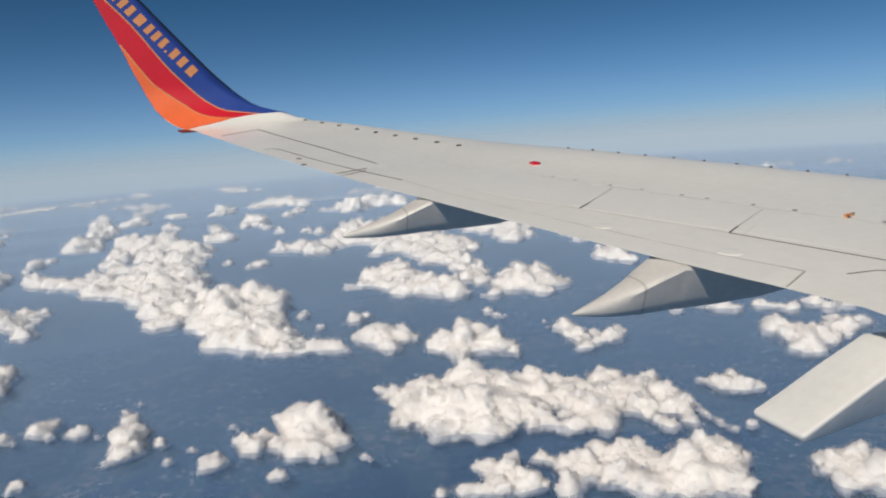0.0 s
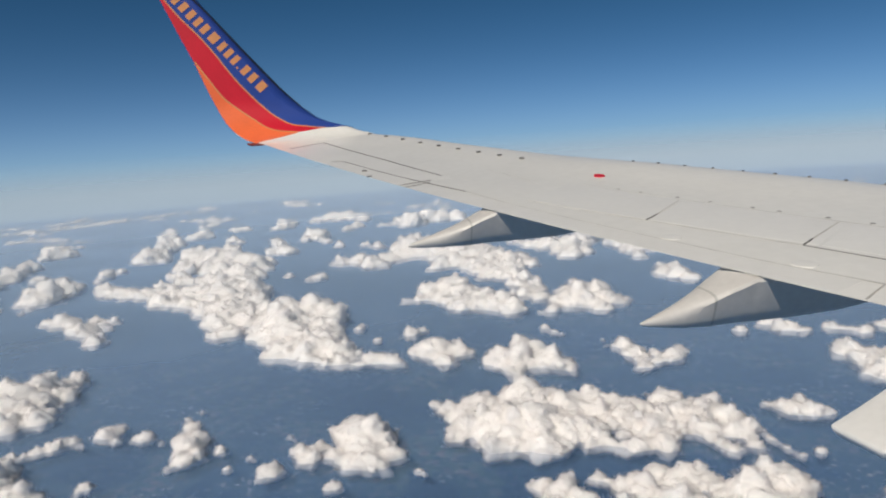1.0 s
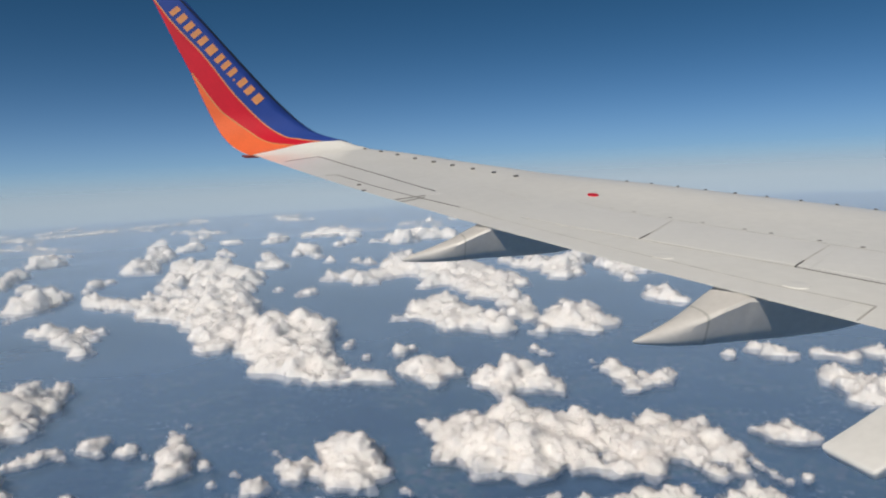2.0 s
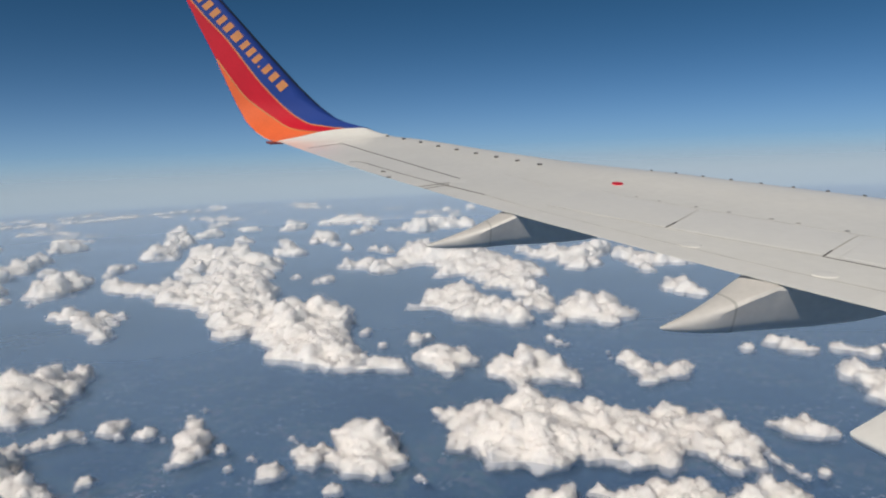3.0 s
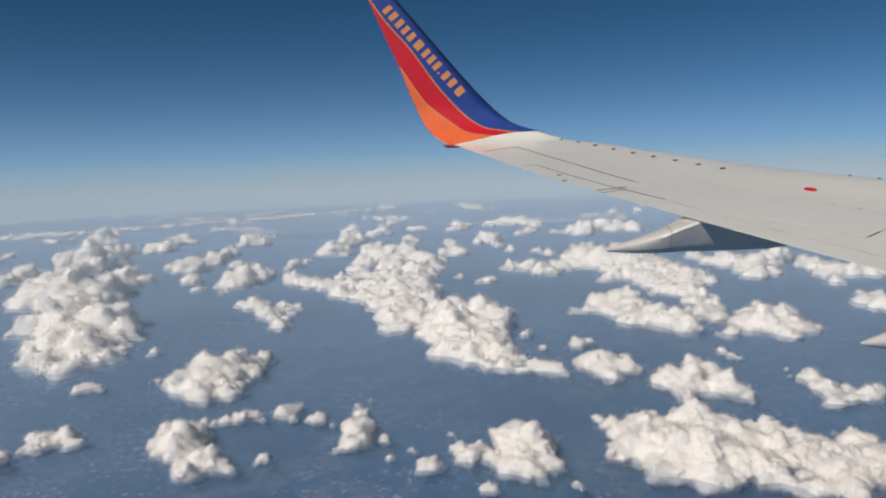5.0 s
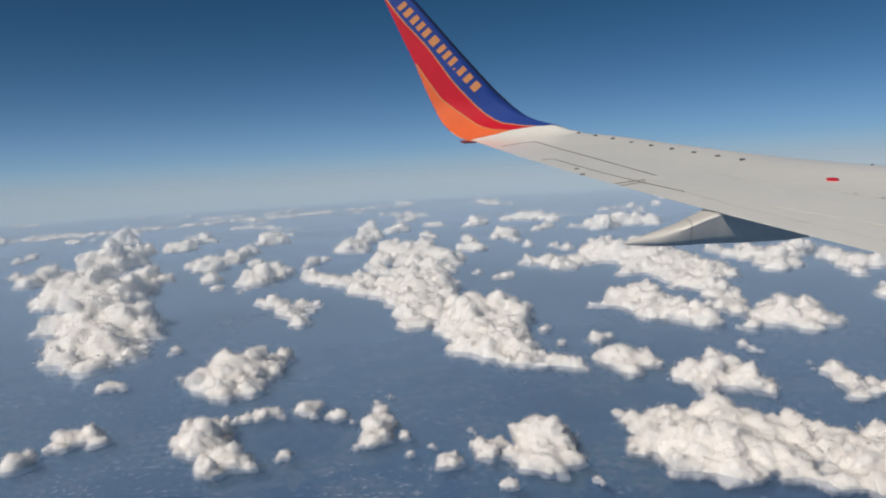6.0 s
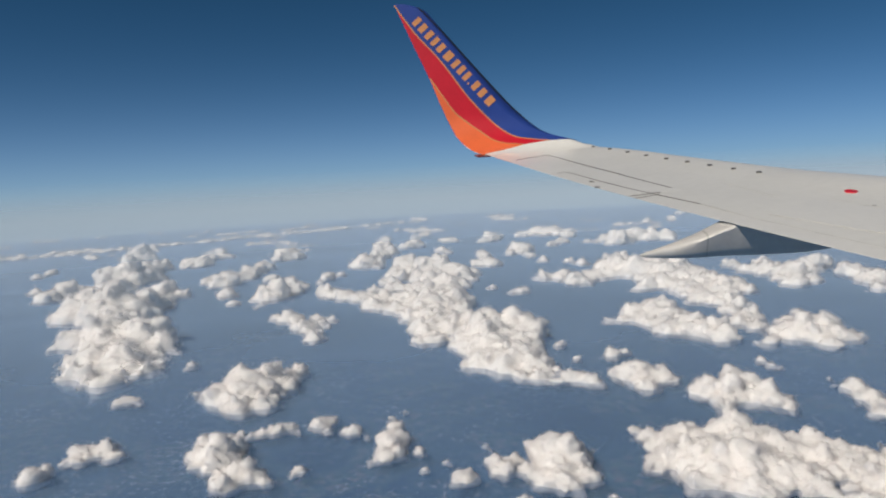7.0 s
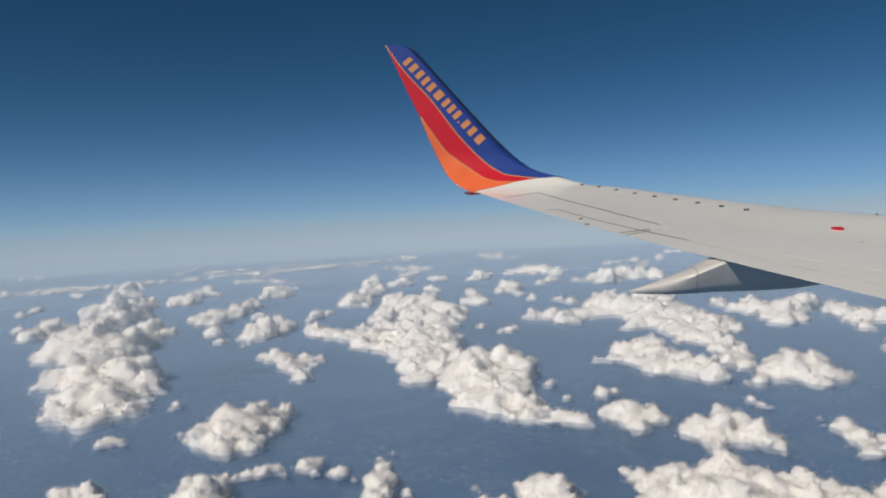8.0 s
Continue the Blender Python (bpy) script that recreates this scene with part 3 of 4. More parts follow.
def blunt_fairing():
    thing = new("flap_fairing")
    tagged(thing, "pale grey blunt-ended flap fairing drooping behind the wing", "flap fairing", "fairings under the wing")
    bm = bmesh.new()
    prof = [(-6.57, -0.125, -0.18), (-6.40, -0.05, -0.185), (-6.15, 0.065, -0.18), (-5.85, 0.19, -0.18), (-5.5, 0.17, -0.16), (-4.6, 0.12, -0.1)]
    rings = []
    for x, t, l in prof:
        rings.append([bm.verts.new(p) for p in ((x, 3.82, t), (x, 4.19, t), (x + 0.03, 4.15, l), (x + 0.03, 3.82 + 0.42 * (t - l), l))])
    for a, b in zip(rings, rings[1:]):
        for k in range(4):
            bm.faces.new((a[k], a[(k + 1) % 4], b[(k + 1) % 4], b[k]))
    bm.faces.new(rings[0])
    bm.faces.new(rings[-1])
    bmesh.ops.recalc_face_normals(bm, faces=bm.faces)
    sharp = [e for e in bm.edges if len(e.link_faces) == 2 and e.calc_face_angle(0) > 0.5]
    bmesh.ops.bevel(bm, geom=sharp, offset=0.024, segments=5, profile=0.5, affect="EDGES")
    me = bpy.data.meshes.new("shell")
    bm.to_mesh(me)
    bm.free()
    me.materials.append(BLUNT_GREY)
    me.shade_smooth()
    ob = new("shell", me)
    ob.parent = thing
    v, f = [], []
    for x in (-6.44, -6.30, -6.10, -5.85):   # the seam along the lower flank
        t, l = (np.interp(x, [p[0] for p in prof], [p[k] for p in prof]) for k in (1, 2))
        z = t + (l - t) * 0.42
        y = 3.82 + 0.42 * (t - z) - 0.002
        v += [(x, y, z), (x, y + 0.002, z - 0.005), (x, y + 0.012, z), (x, y + 0.012, z - 0.005)]
    for i in range(3):
        a = i * 4
        f += [(a, a + 1, a + 5, a + 4), (a + 2, a + 3, a + 7, a + 6), (a, a + 2, a + 6, a + 4), (a + 1, a + 3, a + 7, a + 5)]
    part("side_seam", v, f, FAINT, thing, smooth=False)
    thing.location = (0.20, 0.22, -0.165)
    return thing


blunt_fairing()

# ---- clouds ----
rng = np.random.default_rng(7)
HASH = np.random.default_rng(3).permutation(256)
GRAD = np.random.default_rng(4).normal(size=(256, 3))
GRAD /= np.linalg.norm(GRAD, axis=1)[:, None]


def gnoise(p):
    """Gradient noise at the points p, about -0.7 to 0.7."""
    i = np.floor(p).astype(int)
    f = p - i
    u = f * f * f * (f * (f * 6 - 15) + 10)
    total = np.zeros(len(p))
    for a in (0, 1):
        for b in (0, 1):
            for c in (0, 1):
                h = HASH[(HASH[(HASH[(i[:, 0] + a) & 255] + i[:, 1] + b) & 255] + i[:, 2] + c) & 255]
                g = GRAD[h]
                d = g[:, 0] * (f[:, 0] - a) + g[:, 1] * (f[:, 1] - b) + g[:, 2] * (f[:, 2] - c)
                w = (u[:, 0] if a else 1 - u[:, 0]) * (u[:, 1] if b else 1 - u[:, 1]) * (u[:, 2] if c else 1 - u[:, 2])
                total += w * d
    return total


def ball(level):
    bm = bmesh.new()
    bmesh.ops.create_icosphere(bm, subdivisions=level, radius=1)
    v = np.array([x.co[:] for x in bm.verts])
    f = np.array([[x.index for x in y.verts] for y in bm.faces])
    bm.free()
    return v, f


BALL = ball(2)


def raw_mesh(name, v, f):
    me = bpy.data.meshes.new(name)
    n = f.shape[1]
    me.vertices.add(len(v))
    me.vertices.foreach_set("co", v.ravel())
    me.loops.add(f.size)
    me.loops.foreach_set("vertex_index", f.ravel())
    me.polygons.add(len(f))
    me.polygons.foreach_set("loop_start", np.arange(0, f.size, n))
    me.update(calc_edges=True)
    return me


def heap(puffs, voxel, base):
    """One billowing skin round all the puffs (centre, radius, fine or not)."""
    vs, fs, n = [], [], 0
    for c, r, fine in puffs:
        v0, f0 = BALL if fine else SMALL_BALL
        vs.append(v0 * r + c)
        fs.append(f0 + n)
        n += len(v0)
    v, f = np.vstack(vs), np.vstack(fs)
    low = v[:, 2] < base
    v[low, 2] = base + (v[low, 2] - base) * 0.2
    ob = new("billow", raw_mesh("billow", v, f))
    mod = ob.modifiers.new("join", "REMESH")
    mod.mode, mod.voxel_size = "VOXEL", voxel
    sm = ob.modifiers.new("soften", "SMOOTH")
    sm.factor, sm.iterations = 0.5, 3
    me = bpy.data.meshes.new_from_object(ob.evaluated_get(bpy.context.evaluated_depsgraph_get()))
    old = ob.data
    ob.modifiers.clear()
    ob.data = me
    bpy.data.meshes.remove(old)
    n = len(me.vertices)
    p, nr = np.empty(n * 3), np.empty(n * 3)
    me.vertices.foreach_get("co", p)
    me.vertices.foreach_get("normal", nr)
    return ob, me, p.reshape(-1, 3), nr.reshape(-1, 3)


def domes(p):
    """Rounded knobs with creases between them: 1 on a knob's crown, towards 0 in the creases."""
    i = np.floor(p).astype(int)
    near = np.full(len(p), 9.0)
    for a in (-1, 0, 1):
        for b in (-1, 0, 1):
            for c in (-1, 0, 1):
                cell = i + (a, b, c)
                h = HASH[(HASH[(HASH[cell[:, 0] & 255] + cell[:, 1]) & 255] + cell[:, 2]) & 255]
                near = np.minimum(near, ((cell + SEED[h] - p) ** 2).sum(1))
    return 1 - np.minimum(near, 1.0)


def roil(p, size, octaves, start):
    """Turbulent shift of the points p, coarse to fine."""
    out = np.zeros_like(p)
    for scale, amp in octaves:
        q = (p + out * 0.6) / (size * scale)
        out += np.stack([gnoise(q + start + k * 31.7) for k in (1, 2, 3)], 1) * (amp * size)
    return out


def vapour(p, nr, soft, grain, mid, start, parent):
    """The loose outer air of a cloud: shreds that thin out away from its core, far in some places, hardly in others."""
    pick = np.repeat(np.arange(len(p)), rng.poisson(FRAY, len(p)))
    c, side = p[pick], nr[pick]
    wild = np.clip(gnoise(c / (mid * 0.7) + start) * 2.4 + 0.45, 0.1, 1.5)
    torn = np.clip(gnoise(c / (mid * 0.22) + start + 15) * 1.8 + 0.7, 0.2, 1.6)
    deep = np.minimum(grain * (1.0 + 7.5 * wild * torn), mid * 0.3)
    out = (rng.gamma(1.6, 0.55, len(pick)) - 0.25) * deep
    c = c + side * out[:, None] + rng.normal(size=c.shape) * grain * 0.8
    c += roil(c, mid, ((0.3, 0.10), (0.12, 0.05)), 3.0) * np.clip(out / (4 * grain), 0, 1.5)[:, None]
    lit = soft[pick] + 0.25 * rng.normal(size=c.shape)
    lit /= np.linalg.norm(lit, axis=1)[:, None]
    tri = rng.normal(size=(len(pick), 3, 3))
    tri -= tri.mean(1, keepdims=True)
    tri -= 0.4 * (tri * lit[:, None, :]).sum(2, keepdims=True) * lit[:, None, :]
    turned = (np.cross(tri[:, 1] - tri[:, 0], tri[:, 2] - tri[:, 0]) * lit).sum(1) < 0
    tri[turned] = tri[turned][:, ::-1]
    tri *= (1.0 * grain * rng.uniform(0.7, 1.3, len(pick)) / (1 + 0.2 * np.maximum(out, 0) / grain))[:, None, None]
    v = (c[:, None, :] + tri).reshape(-1, 3)
    loose = raw_mesh("vapour", v, np.arange(len(v)).reshape(-1, 3))
    loose.materials.append(VAPOUR)
    loose.shade_smooth()
    loose.normals_split_custom_set_from_vertices(np.repeat(lit, 3, 0))
    ob = new("vapour", loose)
    ob.parent = parent
    tagged(ob, "thin ragged vapour at the cloud's edge", kind="stuff")


FRAY = 2.5
SMALL_BALL = ball(1)
SEED = np.random.default_rng(5).random((256, 3))


def shreds(spots, grain, parent):
    """Torn scraps of thin vapour beside a cloud: (centre, size)."""
    vs, ns = [], []
    for c, size in spots:
        n = int(min(400, max(20, 5 * (size / grain) ** 2)))
        run = rng.normal(size=3) * (1, 1, 0.5)
        p = c + rng.normal(size=(n, 3)) * size * (0.8, 0.8, 0.5) + rng.normal(size=(n, 1)) * run * size * 0.7
        p += roil(p, size, ((1.5, 0.9), (0.6, 0.4)), 11.0)
        lit = np.array((-0.2, -0.3, 0.75)) + 0.5 * (p - c) / size + 0.3 * rng.normal(size=(n, 3))
        tri = rng.normal(size=(n, 3, 3)) * 0.75 * grain
        vs.append((p[:, None, :] + tri).reshape(-1, 3))
        ns.append(np.repeat(lit / np.linalg.norm(lit, axis=1)[:, None], 3, 0))
    v = np.vstack(vs)
    loose = raw_mesh("scraps", v, np.arange(len(v)).reshape(-1, 3))
    loose.materials.append(VAPOUR)
    loose.shade_smooth()
    loose.normals_split_custom_set_from_vertices(np.vstack(ns))
    ob = new("scraps", loose)
    ob.parent = parent
    tagged(ob, "thin torn scraps of vapour", kind="stuff")


def swell(p, lobes):
    """The way outwards from the lobes round each point."""
    out = np.zeros_like(p)
    for x, y, r in lobes:
        d = (p - (x, y, -220 - 0.2 * r)) / r
        out += d * np.exp(-1.5 * (d * d).sum(1))[:, None]
    return out / (np.linalg.norm(out, axis=1)[:, None] + 1e-9)


def clusters(lobes):
    """The lobes sorted into heaps that hang together."""
    left, heaps = list(lobes), []
    while left:
        group, i = [left.pop()], 0
        while i < len(group):
            x, y, r = group[i]
            near = [b for b in left if math.hypot(b[0] - x, b[1] - y) < 0.8 * (b[2] + r)]
            left = [b for b in left if b not in near]
            group += near
            i += 1
        heaps.append(group)
    return heaps


def cloud(lobes, torn=1.0, flat=1.0):
    """A heap cloud over round lobes (x, y, radius), with billows on billows and torn scraps about it."""
    thing = new("cloud")
    tall = max(r for _, _, r in lobes)
    if flat < 1:
        says = "thin flat streak of white cloud near the horizon"
    elif len(lobes) > 14:
        says = "long sprawling bank of sunlit white heap cloud"
    elif len(lobes) > 6:
        says = "broad sunlit white heap cloud with puffy top"
    else:
        says = "small sunlit puff of white cloud" if tall > 12 else "small torn white scrap of cloud"
    tagged(thing, says, "cloud", "fair-weather clouds")
    far = np.mean([math.hypot(x + 9, y) for x, y, _ in lobes])
    grain = far / 1299
    mid = float(np.median([r for _, _, r in lobes]))
    base = -220 - 0.40 * mid
    voxel = max((2.3 if far < 1000 else 2.5 if far < 2300 else 3.0) * grain, mid * 0.036)
    full = [(x, y, r * (1.12 if y < 900 else 1.3)) for x, y, r in lobes]
    main = len(full)
    for i, (x, y, r) in enumerate(full[:main]):   # bridges between neighbours
        for x1, y1, r1 in full[i + 1:main]:
            gap = math.hypot(x1 - x, (y1 - y) * 220 / far) / (r + r1)
            if 0.35 < gap < 1.15:
                for t in (0.33, 0.67):
                    full.append((x + (x1 - x) * t, y + (y1 - y) * t, 0.66 * (r + (r1 - r) * t)))
    start = rng.uniform(0, 60)
    for group in clusters(full):
        puffs = []
        for x, y, r in group:
            c = np.array([x, y, -220.0])
            puffs.append((c, r * 0.84, True))
            for _ in range(10):
                d = rng.normal(size=3)
                d[2] = abs(d[2]) * 0.9 - 0.30
                d /= np.linalg.norm(d)
                r1 = r * rng.uniform(0.22, 0.58)
                c1 = c + d * (r * rng.uniform(0.9, 1.16) - r1 * 0.8)
                if r1 < 1.2 * voxel:
                    continue
                puffs.append((c1, r1, True))
                for _ in range(6):
                    e = rng.normal(size=3) * 0.8 + d
                    e /= np.linalg.norm(e)
                    r2 = r1 * rng.uniform(0.25, 0.5)
                    if r2 > 1.3 * voxel:
                        puffs.append((c1 + e * (r1 * 1.04 - r2 * 0.45), r2, False))
        ob, me, p, nr = heap(puffs, voxel, base)
        octs = [(s, a) for s, a in ((2.2, 0.42), (0.9, 0.20)) if mid * s > 3 * voxel]
        p2 = p + roil(p, mid, octs, start) * np.array([1, 1, 0.8])
        side = np.clip(nr[:, 2] * 1.5 + 1.1, 0.3, 1.0)
        lift = np.zeros(len(p))
        s = p + roil(p, mid, ((0.3, 0.07),), start + 7)
        for scale, amp in ((0.42, 0.10), (0.2, 0.055), (0.1, 0.03)):
            if mid * scale > 2.5 * voxel:
                patchy = np.clip(0.65 + 2.2 * gnoise(p / (mid * 1.1) + start + scale * 90), 0.0, 1.6)
                lift += amp * mid * (domes(s / (mid * scale) + start) - 0.7) * patchy
        p2 += nr * (lift * side)[:, None]
        p2[:, 2] = -220 + (p2[:, 2] + 220) * flat
        p2 -= nr * min(2.2 * grain, 0.07 * mid)   # the solid core lies a little inside
        me.vertices.foreach_set("co", p2.ravel())
        me.materials.clear()
        me.materials.append(CLOUD)
        me.shade_smooth()
        me.update()
        ob.parent = thing
        now = np.empty(len(p) * 3)
        me.vertices.foreach_get("normal", now)
        now = now.reshape(-1, 3)
        vapour(p2, now, 0.3 * nr + 0.25 * now + 0.45 * swell(p2, group), grain, mid, start, thing)
    spots = []
    for x, y, r in lobes:
        for _ in range(int(3 * torn)):
            a, k = rng.uniform(0, 2 * math.pi), r * rng.uniform(0.95, 1.55)
            spots.append((np.array([x + math.cos(a) * k, y + math.sin(a) * k, -220 + rng.uniform(-0.25, 0.5) * r]), r * rng.uniform(0.07, 0.2)))
    if spots:
        shreds(spots, grain, thing)
    return thing


cloud([(-1119, 2191, 39.6), (-936, 1946, 28.6), (-904, 1680, 48.6), (-871, 1719, 42.4), (-822, 1467, 30.6), (-690, 1444, 26), (-653, 1437, 16.4), (-747, 1246, 42), (-747, 1197, 25.4), (-669, 1210, 50.5), (-652, 1284, 31.8), (-581, 1013, 42.7), (-529, 1006, 37.8), (-478, 968, 20.1), (-532, 885, 30.1), (-487, 880, 33.3), (-515, 833, 21.4), (-468, 794, 20.2), (-444, 850, 17.7), (-448, 954, 7.09)])
cloud([(-393, 870, 7.2), (-396, 862, 5.03)])
cloud([(-407, 727, 8.69), (-411, 719, 6.12), (-388, 722, 3.65), (-398, 730, 6.22)])
cloud([(-863, 1990, 29), (-845, 2024, 22.9)])
cloud([(-885, 2250, 25.3), (-880, 2171, 21), (-836, 2205, 14.1)])
cloud([(-616, 1579, 25.5), (-668, 1632, 18.4), (-605, 1692, 24.4), (-615, 1869, 20.8), (-611, 1792, 20), (-550, 1418, 18.3), (-505, 1317, 10.6)])
cloud([(-619, 2102, 33.2), (-636, 2064, 22.9), (-587, 2093, 16.5)])
cloud([(-439, 1366, 28.4), (-485, 1441, 16.1), (-425, 1430, 20.5), (-417, 1485, 14.1), (-448, 1279, 6.18)])
cloud([(-526, 1629, 15.6), (-483, 1612, 10.2)])
cloud([(-343, 1138, 16.4), (-374, 1152, 9.24), (-302, 1069, 15.3), (-271, 992, 12.7), (-297, 1131, 10.8), (-274, 1128, 8.95)])
cloud([(-280, 745, 29.3), (-299, 717, 17.8), (-265, 774, 22), (-247, 817, 11.8), (-243, 761, 13.6), (-321, 729, 7.21), (-340, 746, 4.94), (-272, 689, 14.2), (-246, 696, 11.4)])
cloud([(-214, 625, 7.23), (-225, 620, 6.14), (-203, 633, 6.24), (-235, 613, 4.55), (-192, 621, 3.07)])
cloud([(-244, 561, 18.9), (-260, 562, 9.51), (-239, 585, 10.8), (-266, 593, 9.01), (-209, 525, 12.4), (-219, 507, 9.51), (-199, 520, 8.72), (-188, 515, 5.15), (-244, 611, 6.14)])
cloud([(-169, 534, 5.35), (-172, 529, 3.07), (-164, 537, 2.68)])
cloud([(-371, 581, 9.1), (-351, 586, 10.2), (-363, 587, 6.13), (-336, 573, 6.93), (-363, 563, 5.94), (-373, 560, 3.96)])
cloud([(-175, 641, 9.4), (-182, 637, 6.24), (-168, 656, 4.75), (-166, 622, 4.06)])
cloud([(-142, 617, 7.03), (-151, 620, 4.55), (-128, 606, 2.97)])
cloud([(-105, 587, 13.4), (-107, 628, 8.12), (-105, 557, 8.22), (-96, 562, 7.33), (-116, 549, 3.57), (-104, 671, 2.67), (-112, 651, 4.16)])
cloud([(-78, 566, 4.66), (-81, 575, 3.27)])
cloud([(-72, 531, 3.47)])
cloud([(-41, 515, 8.43), (-46, 508, 4.16)])
cloud([(-57, 547, 2.68), (-53, 544, 2.18)])
cloud([(-334, 1802, 31), (-363, 1810, 17), (-334, 1984, 21.7), (-366, 2300, 25), (-315, 2121, 19.8)])
cloud([(-274, 2271, 24.7), (-297, 2244, 17.4), (-266, 2359, 18.3)])
cloud([(77, 844, 5.33)])
cloud([(61, 907, 5.72), (68, 925, 4.34)])
cloud([(130, 766, 19.6), (115, 767, 11), (149, 753, 13.2), (134, 724, 10.5), (162, 745, 7.22), (164, 796, 6.32)])
cloud([(120, 851, 9.48), (134, 864, 6.81)])
cloud([(200, 689, 20.2), (184, 700, 15.9), (225, 714, 17.5), (227, 678, 15.5), (235, 660, 12), (242, 644, 5.34), (172, 697, 6.73), (220, 746, 12.1), (188, 657, 9.6)])
cloud([(271, 808, 6.52), (276, 788, 5.13), (282, 778, 3.16)])
cloud([(183, 1676, 13), (157, 1735, 10.8), (98, 1772, 11)])
cloud([(29, 1325, 12.4), (13, 1316, 7.16)])
cloud([(-23, 1388, 7.55)])
cloud([(51, 2014, 25), (26, 1951, 15.1), (76, 1873, 11.6)])
cloud([(-28, 2377, 25.7), (-55, 2347, 16.3), (-0, 2470, 15.2)])
cloud([(-48, 1907, 17.7), (-25, 1728, 18.7), (-59, 1735, 13.5)])
cloud([(127, 2534, 31.3), (184, 2512, 27.2), (220, 2391, 22.2), (69, 2556, 15.8)])
cloud([(186, 2211, 17.1), (147, 2139, 13.3)])
cloud([(332, 2113, 32.9), (388, 2197, 30.8), (300, 2173, 20.3), (443, 2178, 27.2), (482, 2165, 23.7), (259, 2187, 13.6)])
cloud([(557, 2831, 15.4), (659, 2846, 19.9), (580, 2733, 12.8)])
cloud([(-174, 2110, 16.4), (-150, 2044, 12.6)])
cloud([(476, 1469, 16.3), (505, 1422, 22.7), (522, 1381, 24.4), (580, 1444, 25.6), (616, 1477, 21.5), (495, 1285, 16.6), (535, 1308, 14.8), (465, 1540, 14.7), (536, 1559, 14.9)])
cloud([(628, 1357, 22.1), (626, 1290, 23.2), (653, 1284, 21.2), (679, 1279, 21.2), (650, 1428, 13.9), (706, 1272, 16.9), (594, 1205, 11.9)])
cloud([(553, 1041, 13.9), (559, 1008, 15.1), (590, 1080, 10.8), (562, 981, 11.5), (578, 1104, 7.36)])
cloud([(319, 696, 11.6), (315, 669, 10.1), (325, 714, 7.11), (308, 629, 7.42), (324, 636, 6.43), (344, 642, 12), (360, 656, 8.9)])
cloud([(312, 735, 3.06), (307, 715, 2.37)])
cloud([(29, 542, 19.8), (27, 577, 11.7), (42, 541, 13.2), (18, 511, 11.7), (30, 501, 12.3), (26, 601, 4.85), (47, 509, 8.33), (4, 527, 7.73)])
cloud([(-13, 528, 9.52), (-4, 544, 7.04), (-19, 545, 6.24)])
cloud([(1, 475, 5.46), (4, 473, 3.87)])
cloud([(498, 590, 13), (490, 561, 12.6), (478, 527, 13.1), (511, 539, 13.5), (542, 554, 14), (565, 563, 10.8), (520, 566, 8.2), (505, 610, 8.5), (565, 587, 8.59), (581, 565, 8.49)])
cloud([(357, 483, 10.4), (352, 494, 6.73), (366, 471, 8.42), (375, 497, 6.83), (374, 468, 6.54), (348, 503, 3.86)])
cloud([(311, 459, 3.96), (309, 442, 3.87), (309, 425, 3.37), (310, 411, 3.27), (324, 412, 4.16)])
cloud([(142, 415, 11.1), (132, 429, 6.75), (149, 396, 10.7), (113, 404, 7.15), (128, 397, 7.84), (95, 406, 4.96)])
cloud([(327, 340, 10.4), (345, 341, 11.4), (336, 320, 12.7), (317, 321, 7.84), (325, 349, 6.84), (363, 341, 5.35)])
cloud([(545, 667, 9.18), (562, 642, 9.08), (597, 649, 10.7), (598, 626, 9.08), (618, 622, 7.8)])
cloud([(500, 685, 11.7), (497, 711, 9.38), (458, 699, 7.8), (513, 672, 7.8)])
cloud([(-950, 1510, 28.3), (-942, 1439, 24.7), (-967, 1590, 16.2), (-861, 1393, 16.6), (-1049, 1566, 13.4)])
cloud([(-379, 526, 10.5), (-380, 546, 6.83)])
cloud([(-938, 1585, 7.99)])
cloud([(-1263, 1966, 15.1), (-1241, 1872, 12.9)])
cloud([(-220, 1672, 33.9), (-162, 1613, 37.7), (-234, 1584, 22.3), (-109, 1557, 33.9), (-83, 1511, 23.5), (-62, 1590, 14.9), (-331, 1359, 19.3), (-293, 1328, 21), (-257, 1304, 18.4), (-215, 1296, 18.3), (-221, 1215, 15.3), (-170, 1261, 21.7), (-184, 1184, 14.9), (-124, 1174, 29.5), (-89, 1220, 26.7), (-144, 1109, 15.6), (-116, 1006, 17.4), (-95, 1040, 22.8), (-96, 952, 11.2), (-114, 954, 11.3), (-68, 1165, 14.5), (-36, 944, 28.2), (-2, 990, 29.6), (25, 970, 22.9), (43, 1020, 11.2), (-57, 916, 14.4), (-40, 831, 14.5), (-21, 829, 17.1), (15, 825, 23.5), (-8, 803, 15.3), (38, 811, 12.8), (28, 766, 11), (11, 768, 9.09), (64, 762, 12.2), (80, 746, 10.7), (48, 753, 7.22), (90, 738, 4.75)])
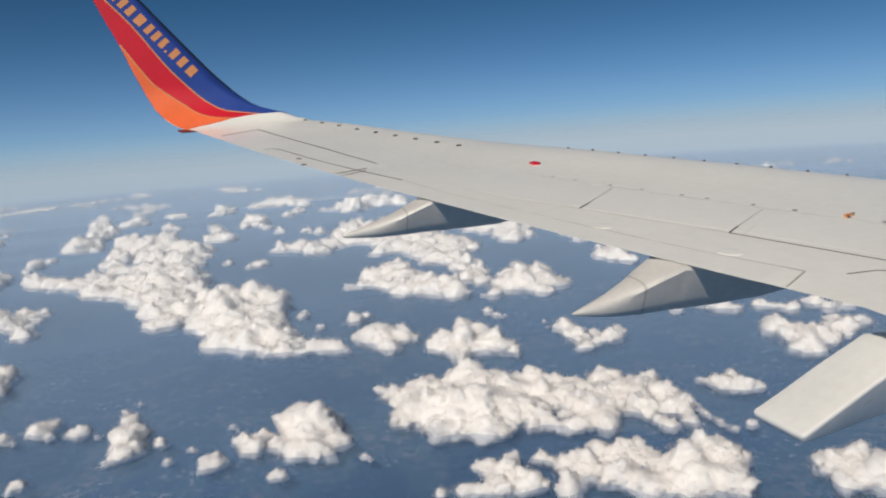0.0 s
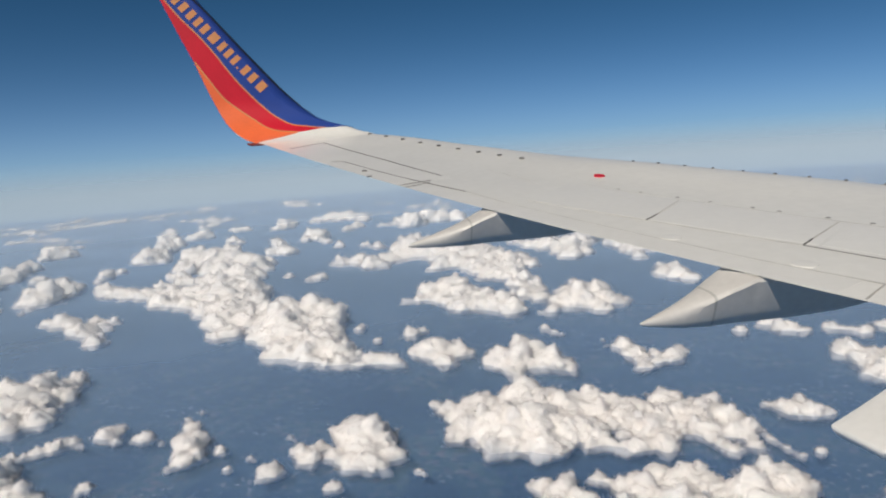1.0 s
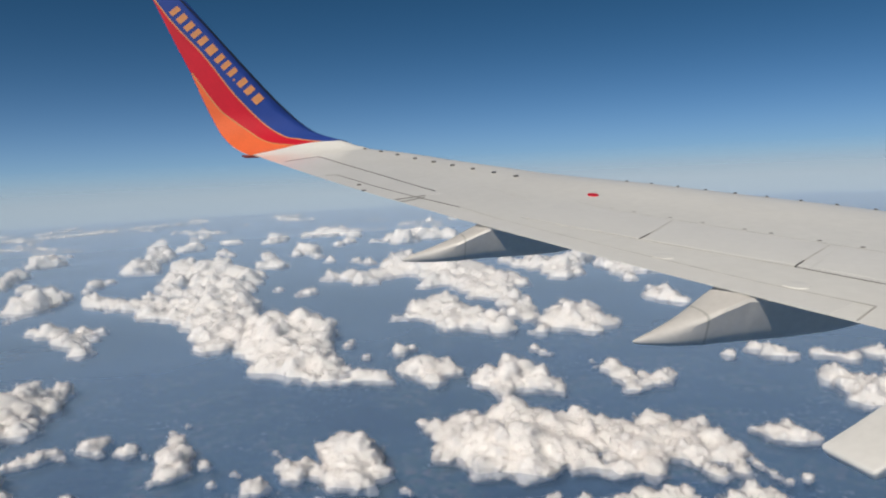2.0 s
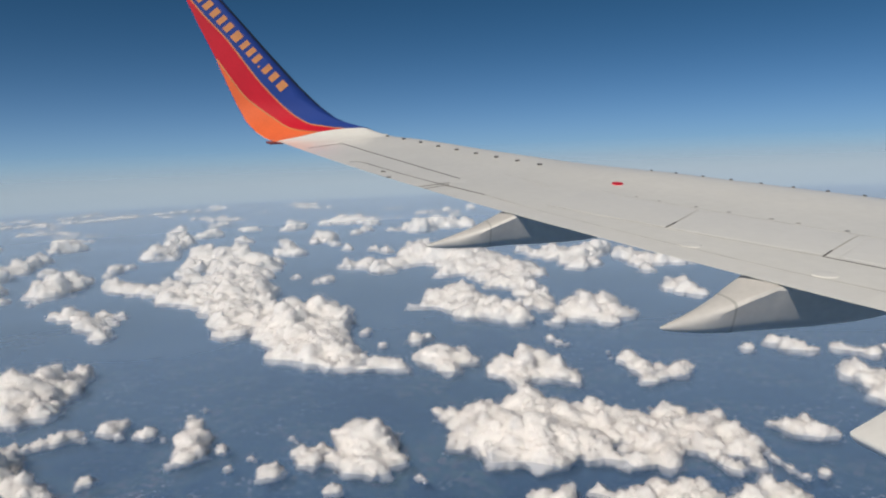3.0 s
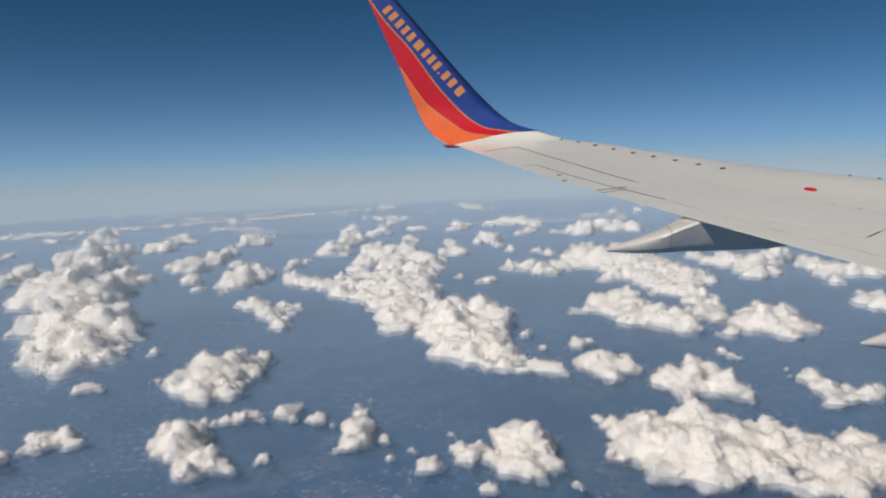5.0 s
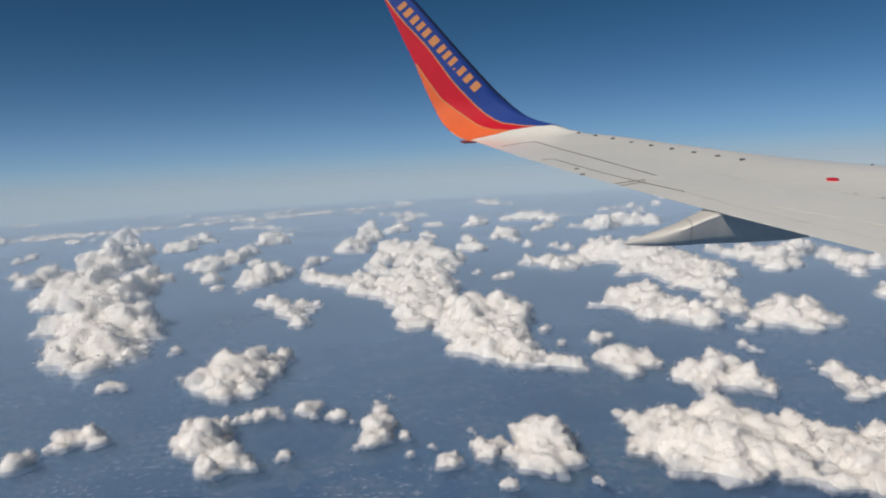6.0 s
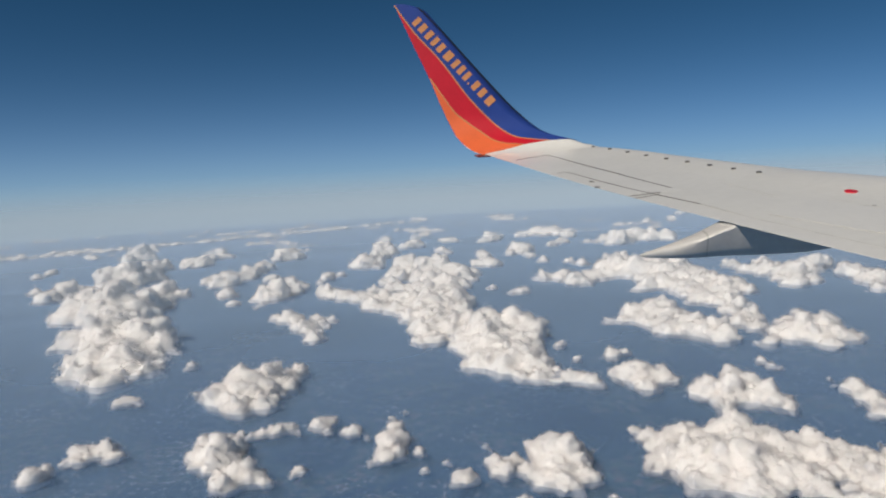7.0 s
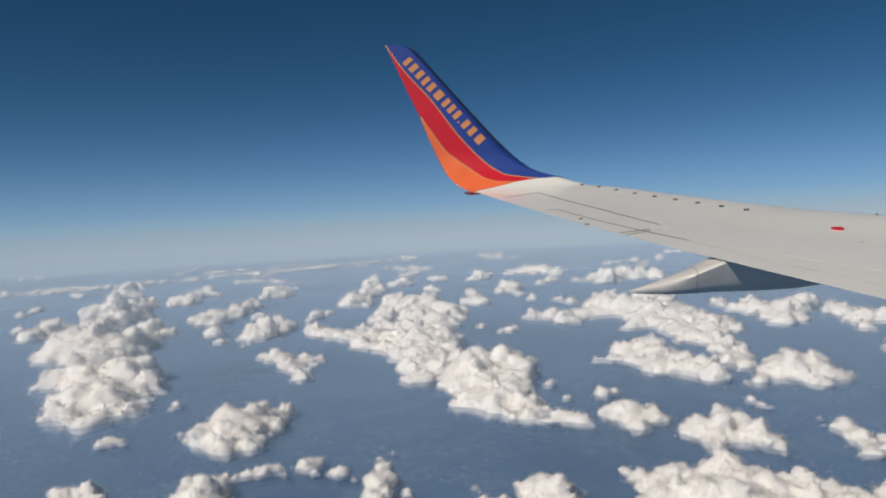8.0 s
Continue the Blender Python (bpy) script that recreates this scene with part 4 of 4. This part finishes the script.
cloud([(99, 604, 4.85), (106, 584, 9.51), (117, 570, 13.1), (136, 575, 16.4), (117, 535, 16.7), (98, 526, 9.52), (138, 534, 17.6), (124, 495, 12.3), (169, 578, 21.4), (183, 565, 18.7), (149, 512, 21.3), (173, 510, 19.2), (152, 484, 14.2), (196, 541, 15.9), (221, 562, 13.2), (188, 499, 14.8), (216, 529, 13.4), (236, 543, 11.5), (192, 481, 10.2), (232, 517, 9.61), (254, 536, 9.11), (238, 487, 16.7), (279, 534, 13.8), (261, 495, 15), (276, 494, 15.1), (236, 460, 12), (273, 476, 12.5), (214, 462, 7.93)])
cloud([(79, 1477, 16.1), (114, 1470, 18.3), (139, 1390, 19.5), (179, 1455, 22.7), (224, 1526, 31), (252, 1479, 32.4), (284, 1471, 32.3), (308, 1428, 26.9), (366, 1630, 28.1), (318, 1642, 23.1), (270, 1654, 23.2), (233, 1664, 18.2), (358, 1495, 25.9), (344, 1315, 25), (365, 1280, 22.4), (392, 1305, 18.6), (393, 1244, 13.9), (303, 1232, 17.6)])
cloud([(189, 1079, 17), (217, 1096, 20.8), (239, 1116, 15.8), (166, 1042, 9.85), (142, 1045, 6.6), (193, 1018, 11.2), (212, 961, 13.7), (197, 963, 9.17), (243, 940, 18), (262, 953, 21.4), (263, 906, 16), (254, 1009, 11.2), (327, 1017, 13.1), (320, 1059, 15.2), (317, 963, 9.26)])
cloud([(337, 926, 15), (355, 908, 22.2), (388, 935, 19.9), (392, 903, 17.7), (402, 887, 13.1), (421, 899, 7.39), (308, 884, 10.1), (370, 862, 11.3), (297, 894, 4.34), (369, 991, 11.2), (402, 1045, 8.46)])
cloud([(267, 385, 15.3), (241, 371, 14.6), (275, 372, 13.2), (259, 347, 12.4), (236, 381, 10.4), (241, 355, 14.2), (219, 407, 9.62), (233, 409, 7.74), (210, 420, 8.53), (191, 402, 11.2), (203, 380, 12.6), (178, 408, 6.75), (170, 425, 5.36), (211, 361, 10.5), (169, 380, 8.83)])

cloud([(246, 1303, 17.2), (284, 1315, 20.4), (310, 1272, 19.8), (350, 1295, 22.1), (380, 1277, 21.8), (399, 1238, 13.5), (302, 1169, 16.4), (330, 1143, 17.8), (343, 1099, 13.7)])
cloud([(335, 1028, 14.4), (324, 969, 10.6), (308, 1001, 12.5)])
cloud([(-26, 579, 2.8), (-22, 571, 1.8)])
cloud([(61, 480, 3.1), (64, 475, 1.9)])
cloud([(-390, 1595, 14.9), (-393, 1546, 8.4)])
cloud([(-373, 1663, 11.6)])
cloud([(301, 487, 12.1), (298, 460, 10.7), (293, 436, 7.04), (308, 518, 10), (271, 468, 11.5), (273, 435, 6.98), (288, 509, 11.6)])

# the distant rows of clouds, thin with distance
far_rng = np.random.default_rng(21)


def streak(x, y, r, count, lean, loose=1.0):
    """A long low bank of cloud; lean: how far it runs back for each metre across."""
    lobes = []
    for k in range(count):
        s = (k - count / 2) * r * 1.3
        lobes.append((round(x + s), round(y + s * lean + far_rng.normal() * r * loose), r * far_rng.uniform(0.5, 1.0)))
    return cloud(lobes, torn=0, flat=0.95)


for row in range(6):
    y = 2450 + row * 230
    n = 9 if row < 4 else 12
    for i in range(n):
        x = (-0.78 + 1.42 * (i + far_rng.uniform(0.05, 0.95)) / n) * y
        if abs(x + 0.08 * y) > 0.7 * y or far_rng.random() < 0.25:
            continue
        for _ in range(far_rng.integers(1, 4)):   # each a loose line of separate small clouds
            streak(x + far_rng.uniform(-90, 90), y + far_rng.uniform(-120, 120), far_rng.uniform(9, 19), far_rng.integers(2, 7), far_rng.uniform(-0.3, 0.6))
for k in range(9):
    t = k / 8
    streak(-1620 + 1100 * t, 2540 + 960 * t + far_rng.uniform(-60, 60), far_rng.uniform(15, 19), 11, 0.8, 0.3)
for k in range(15):   # the loose row ahead of the wing
    streak(1730 + 30 * k + far_rng.uniform(-25, 25), 2080 + 12 * k + far_rng.uniform(-160, 240), far_rng.uniform(9, 14), far_rng.integers(2, 5), far_rng.uniform(0.2, 0.6))
